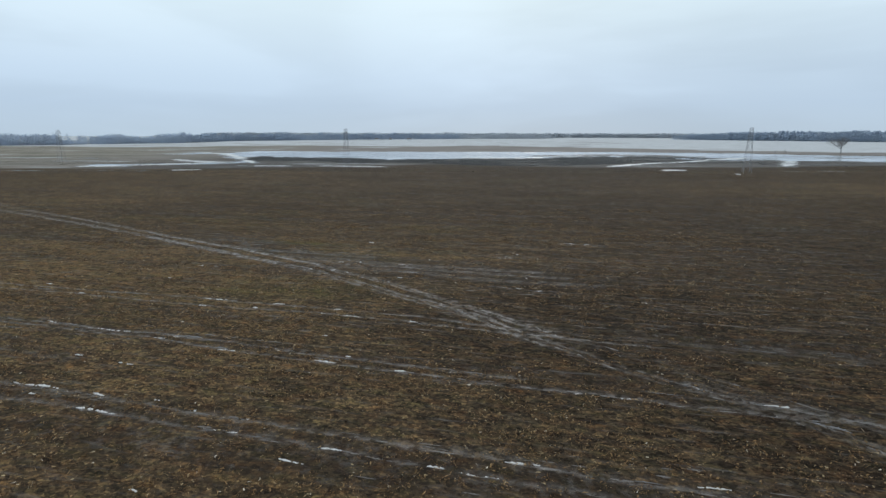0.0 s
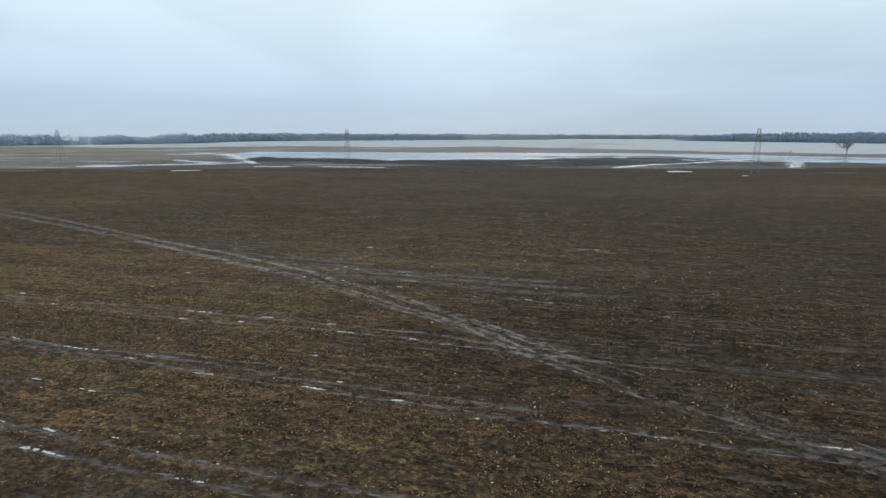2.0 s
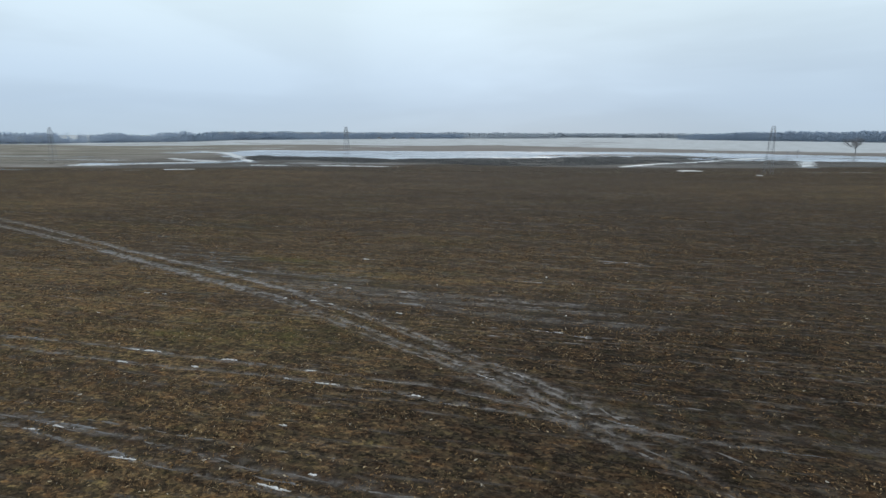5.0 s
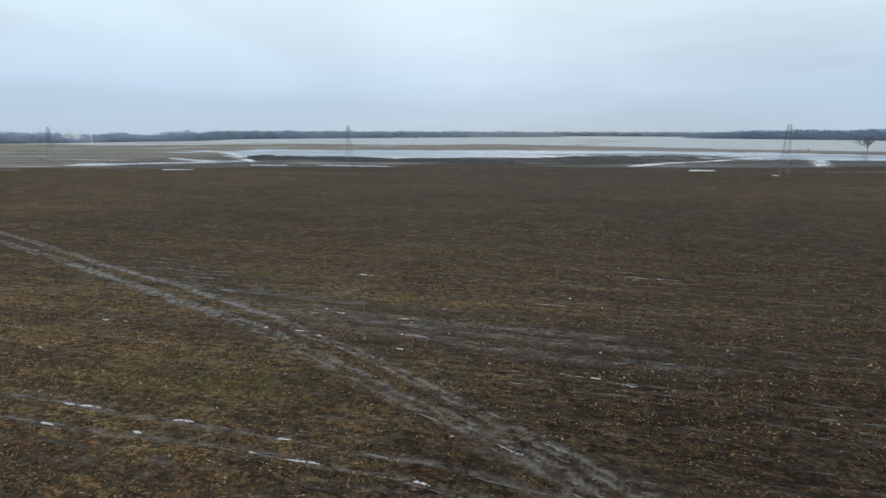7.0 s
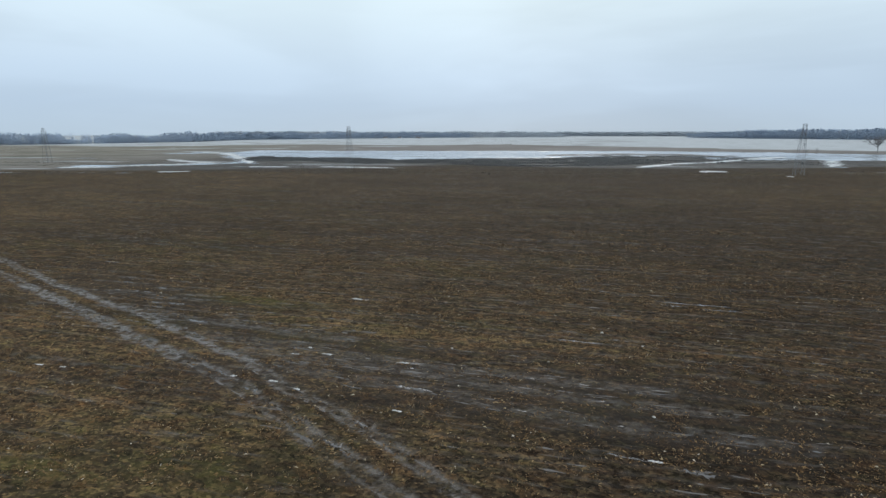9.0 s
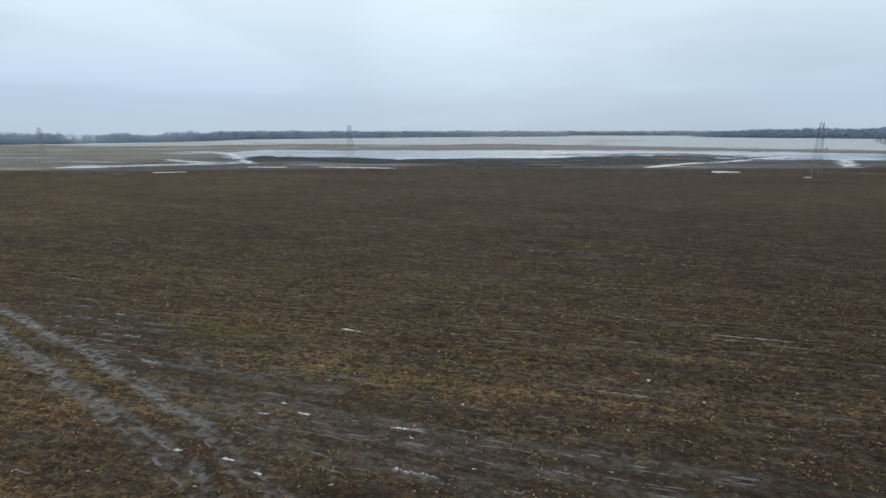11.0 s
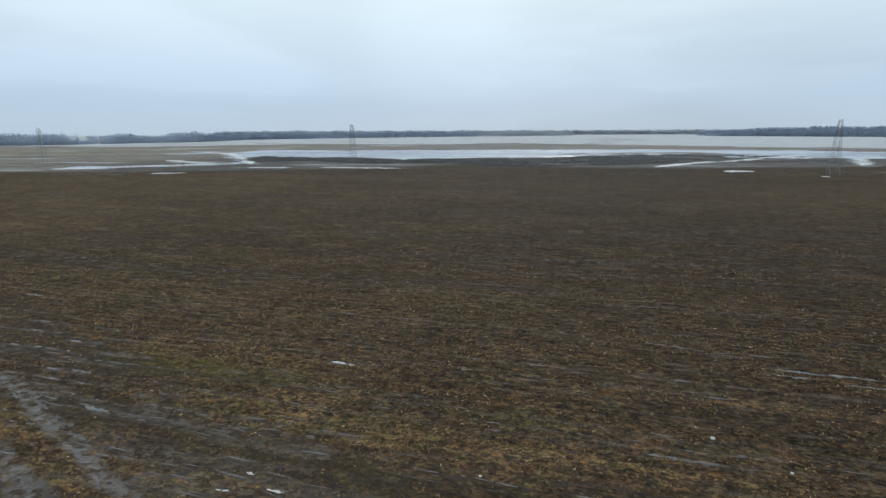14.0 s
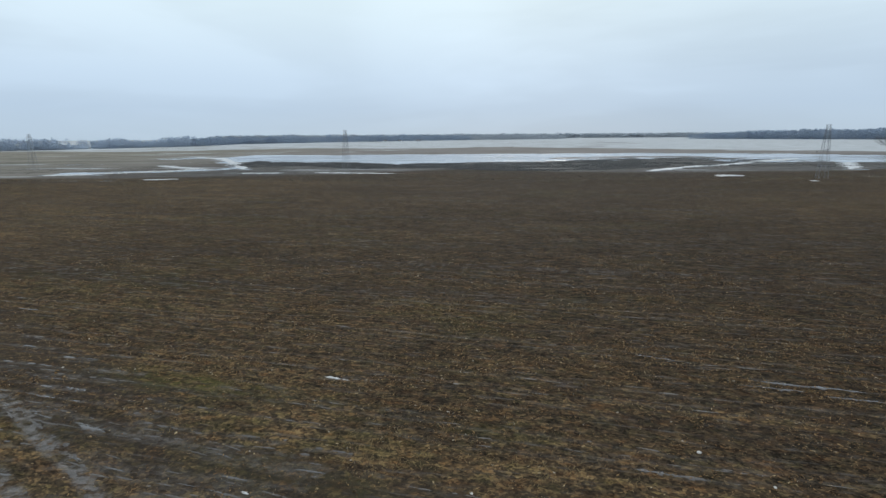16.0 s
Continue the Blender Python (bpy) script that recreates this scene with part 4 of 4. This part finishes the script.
def pylon():
    top = new("pylon")
    tagged(top, "grey steel lattice power pylon standing on the flooded meadow", "pylon", "pylons of the power line")
    levels = [(0.0, 1.65), (5.0, 1.4), (9.0, 1.2), (12.0, 1.03), (14.4, 0.9), (16.6, 0.78), (18.6, 0.66), (20.6, 0.55)]
    corner = [(-1, -1), (1, -1), (1, 1), (-1, 1)]
    for cx, cy in corner:
        verts, faces = [], []
        for (z0, w0), (z1, w1) in zip(levels, levels[1:]):
            limb(verts, faces, (cx * w0, cy * w0, z0), (cx * w1, cy * w1, z1), 0.065, 0.06, 4)
        part("leg", mesh_of("leg", verts, faces, STEEL), top)
    for (z0, w0), (z1, w1) in zip(levels, levels[1:]):
        for (ax, ay), (bx, by) in zip(corner, corner[1:] + corner[:1]):
            bar("brace", top, (ax * w0, ay * w0, z0), (bx * w1, by * w1, z1), 0.025)
            bar("brace", top, (bx * w0, by * w0, z0), (ax * w1, ay * w1, z1), 0.025)
            bar("girt", top, (ax * w1, ay * w1, z1), (bx * w1, by * w1, z1), 0.025)
    for z, half in ((16.6, 1.9), (18.6, 1.6)):
        for side in (-1, 1):
            arm = bar("cross_arm", top, (0, side * 0.6, z), (0, side * half, z + 0.1), 0.1)
            bar("insulator", arm, (0, side * half, z + 0.1), (0, side * half, z - 0.9), 0.08)
    for cx, cy in corner:
        verts, faces = [], []
        limb(verts, faces, (cx * 1.65, cy * 1.65, -0.4), (cx * 1.65, cy * 1.65, 0.12), 0.24, 0.2, 6)
        part("footing", mesh_of("footing", verts, faces, CONCRETE), top, "concrete footing")
    return top


first = pylon()
LINE = math.degrees(math.atan2(49, -194))
for k, (x, y) in enumerate(((141.5, 247.5), (-52.5, 290.0), (-247.5, 346.0))):
    m = pose(x, y, float(land(x, y)), 0, 0, LINE)
    if k == 0:
        first.matrix_basis = m
    else:
        copy_thing(first, m)


# ---- trees ----
def grow(verts, faces, at, way, length, radius, depth, r, twigs):
    """Limbs that fork and thin out towards the twigs."""
    p = Vector(at)
    d = Vector(way).normalized()
    n = 2 if depth > 1 else 1
    for i in range(n):
        q = p + d * (length / n)
        limb(verts, faces, p, q, radius * (1 - 0.35 * i / n), radius * (1 - 0.35 * (i + 1) / n), 5 if depth > 2 else 3)
        p = q
        d = (d + Vector((r.gauss(0, 0.12), r.gauss(0, 0.12), r.gauss(0.02, 0.08)))).normalized()
        if depth > 0 and i < n - 1 and r.random() < 0.7:
            fork = (d + Vector((r.gauss(0, 0.7), r.gauss(0, 0.7), r.gauss(0, 0.25)))).normalized()
            grow(*twigs(depth - 1), p, fork, length * r.uniform(0.5, 0.75), radius * 0.5, depth - 1, r, twigs)
    if depth > 0:
        for _ in range(r.choice((3, 3, 4))):
            fork = (d + Vector((r.gauss(0, 0.75), r.gauss(0, 0.75), r.gauss(0.2, 0.3)))).normalized()
            grow(*twigs(depth - 1), p, fork, length * r.uniform(0.68, 0.92), radius * 0.58, depth - 1, r, twigs)


def bare_tree(name, x, y, height, seed, label, stem=0.28, depth=5):
    r = random.Random(seed)
    tv, tf, cv, cf = [], [], [], []
    pick = lambda d: (tv, tf) if d >= depth - 1 else (cv, cf)
    grow(tv, tf, (0, 0, -0.3), (0.04, 0, 1), height * stem, height * 0.022, depth, r, pick)
    top = new(name)
    top.matrix_basis = Matrix.Translation((x, y, float(land(x, y))))
    tagged(top, label, "tree" if height > 8 else "bush")
    part("trunk", mesh_of("trunk", tv, tf, BARK), top)
    part("crown", mesh_of("crown", cv, cf, BARK), top, "bare twiggy crown")
    return top


bare_tree("lone_tree", 400.0, 538.0, 21, 12, "lone bare broad-crowned tree on the snowy meadow", 0.24, 5)
bare_tree("bush", 335.0, 540.0, 5.5, 8, "small bare bush beside the flooded meadow", 0.2, 4)
bare_tree("bush", 355.0, 555.0, 6.5, 9, "small bare bush beside the flooded meadow", 0.2, 4)
bare_tree("bush", 86.0, 830.0, 5.0, 10, "small dark bush on the far snowy meadow", 0.2, 4)


def wood(name, line, deep, gap, tall, mat, label, seed, wild=0.3, roll=0.4, m=17):
    """A belt of bare trees: tapered stems, each with a crown of many small twig clumps."""
    r = np.random.RandomState(seed)
    line = np.array(line, float)
    tall = np.array(tall, float)
    d = np.concatenate([[0], np.cumsum(np.hypot(*np.diff(line, axis=0).T))])
    n = int(d[-1] / gap)
    along = r.uniform(0, d[-1], n)
    x, y, h = (np.interp(along, d, v) for v in (line[:, 0], line[:, 1], tall))
    x, y = x + deep * r.uniform(-0.5, 0.5, n), y + deep * r.uniform(0, 1, n)
    h = h * r.uniform(1 - wild, 1.05, n) * (1 - roll / 2 + roll * lumps(x, y, 45, seed))
    z = land(x, y)
    # stems: slim three-sided spires
    turn = np.array([0, 2.1, 4.2])
    foot = np.stack([x[:, None] + h[:, None] * 0.016 * np.cos(turn), y[:, None] + h[:, None] * 0.016 * np.sin(turn), np.repeat(z[:, None] - 0.3, 3, 1)], 2)
    tip = np.stack([x + r.uniform(-1, 1, n), y, z + h * 0.95], 1)[:, None]
    stems = np.concatenate([foot, tip], 1)
    # crowns: small clumps of twigs
    t_ = r.uniform(0.04, 1.0, (n, m))
    reach = h[:, None] * 0.26 * (1 - (2 * np.abs(t_ - 0.45)) ** 2 * 0.8) + 0.3
    b, q = r.uniform(0, 2 * math.pi, (n, m)), r.rand(n, m)
    heart = np.stack([x[:, None] + reach * q * np.cos(b), y[:, None] + reach * q * np.sin(b), z[:, None] + h[:, None] * t_], 2).reshape(-1, 1, 3)
    size = np.repeat(h, m)[:, None, None] * r.uniform(0.03, 0.075, (n * m, 1, 1)) * (20 / m) ** 0.6
    clumps = heart + size * r.normal(0, 1, (n * m, 4, 3)) * np.array([1, 1, 1.15])
    o = np.array([line[0][0], line[0][1], float(land(line[0][0], line[0][1]))])
    co = np.concatenate([stems, clumps]).reshape(-1, 3) - o
    k = np.arange(len(co) // 4)[:, None] * 4
    tris = np.concatenate([k + np.array(f) for f in ((0, 1, 2), (0, 2, 3), (0, 3, 1), (1, 3, 2))])
    me = bpy.data.meshes.new(name)
    me.vertices.add(len(co))
    me.vertices.foreach_set("co", co.ravel())
    me.loops.add(tris.size)
    me.loops.foreach_set("vertex_index", tris.ravel())
    me.polygons.add(len(tris))
    me.polygons.foreach_set("loop_start", np.arange(0, tris.size, 3))
    me.update(calc_edges=True)
    me.materials.append(mat)
    thing(name, me, Matrix.Translation(o), label, "woodland", kind="stuff")


# belts of trees, their distance haze held in the twig colours
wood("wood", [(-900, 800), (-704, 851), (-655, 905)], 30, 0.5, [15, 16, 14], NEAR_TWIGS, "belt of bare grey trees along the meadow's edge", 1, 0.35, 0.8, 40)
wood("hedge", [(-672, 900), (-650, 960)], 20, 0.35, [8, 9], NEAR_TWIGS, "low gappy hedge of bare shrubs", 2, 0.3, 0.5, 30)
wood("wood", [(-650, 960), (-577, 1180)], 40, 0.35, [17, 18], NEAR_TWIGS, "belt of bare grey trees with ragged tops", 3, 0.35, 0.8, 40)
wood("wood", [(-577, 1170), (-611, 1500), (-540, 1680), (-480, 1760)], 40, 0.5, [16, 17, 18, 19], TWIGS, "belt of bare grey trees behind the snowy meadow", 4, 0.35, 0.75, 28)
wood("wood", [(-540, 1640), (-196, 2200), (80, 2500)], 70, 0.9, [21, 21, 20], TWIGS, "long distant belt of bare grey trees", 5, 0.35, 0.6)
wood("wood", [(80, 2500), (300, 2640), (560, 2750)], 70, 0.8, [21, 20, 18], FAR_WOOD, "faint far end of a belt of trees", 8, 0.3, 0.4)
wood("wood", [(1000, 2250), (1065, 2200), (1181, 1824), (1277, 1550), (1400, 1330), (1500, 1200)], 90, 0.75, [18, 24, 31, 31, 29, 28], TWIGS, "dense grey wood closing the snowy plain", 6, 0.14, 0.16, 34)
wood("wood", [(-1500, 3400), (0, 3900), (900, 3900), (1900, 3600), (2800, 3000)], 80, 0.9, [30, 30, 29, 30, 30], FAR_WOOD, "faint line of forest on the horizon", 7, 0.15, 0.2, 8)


# ---- houses far off under the trees ----
def house(x, y, wide, deep, high, turn):
    top = new("house")
    top.matrix_basis = pose(x, y, float(land(x, y)), 0, 0, turn)
    tagged(top, "small white farm building far off before the trees", "house", "far farm buildings")
    a, b = wide / 2, deep / 2
    box = [(-a, -b, -0.3), (a, -b, -0.3), (a, b, -0.3), (-a, b, -0.3), (-a, -b, high), (a, -b, high), (a, b, high), (-a, b, high), (-a, 0, high + b * 0.8), (a, 0, high + b * 0.8)]
    part("wall", mesh_of("wall", box, [(0, 1, 5, 4), (1, 2, 6, 9, 5), (2, 3, 7, 6), (3, 0, 4, 8, 7)], PLASTER), top)
    e = 0.5
    for s in (-1, 1):
        v = [(-a - e, s * (b + e), high - e * 0.8), (a + e, s * (b + e), high - e * 0.8), (a + e, 0, high + b * 0.8 + 0.05), (-a - e, 0, high + b * 0.8 + 0.05)]
        v += [(p[0], p[1], p[2] + 0.2) for p in v]
        part("roof", mesh_of("roof", v, [(3, 2, 1, 0), (4, 5, 6, 7), (0, 1, 5, 4), (1, 2, 6, 5), (2, 3, 7, 6), (3, 0, 4, 7)], ROOFING), top)
    for i in range(3):
        cx = -a + wide * (i + 0.5) / 3
        v = [(cx - 0.6, -b - 0.04, 1.0), (cx + 0.6, -b - 0.04, 1.0), (cx + 0.6, -b - 0.04, 2.2), (cx - 0.6, -b - 0.04, 2.2)]
        v += [(p[0], -b + 0.05, p[2]) for p in v]
        part("window", mesh_of("window", v, [(0, 1, 2, 3), (7, 6, 5, 4), (0, 4, 5, 1), (1, 5, 6, 2), (2, 6, 7, 3), (3, 7, 4, 0)], GLASS), top)


for x, y, wd, tn in ((-238, 1923, 14, 10), (-185, 1900, 12, -20), (-118, 1862, 16, 5)):
    house(x, y, wd, 8, 3.6, tn)
for x, y, wd, tn in ((-925, 1060, 30, 38), (-872, 1052, 22, 44)):
    house(x, y, wd, 11, 4.6, tn)
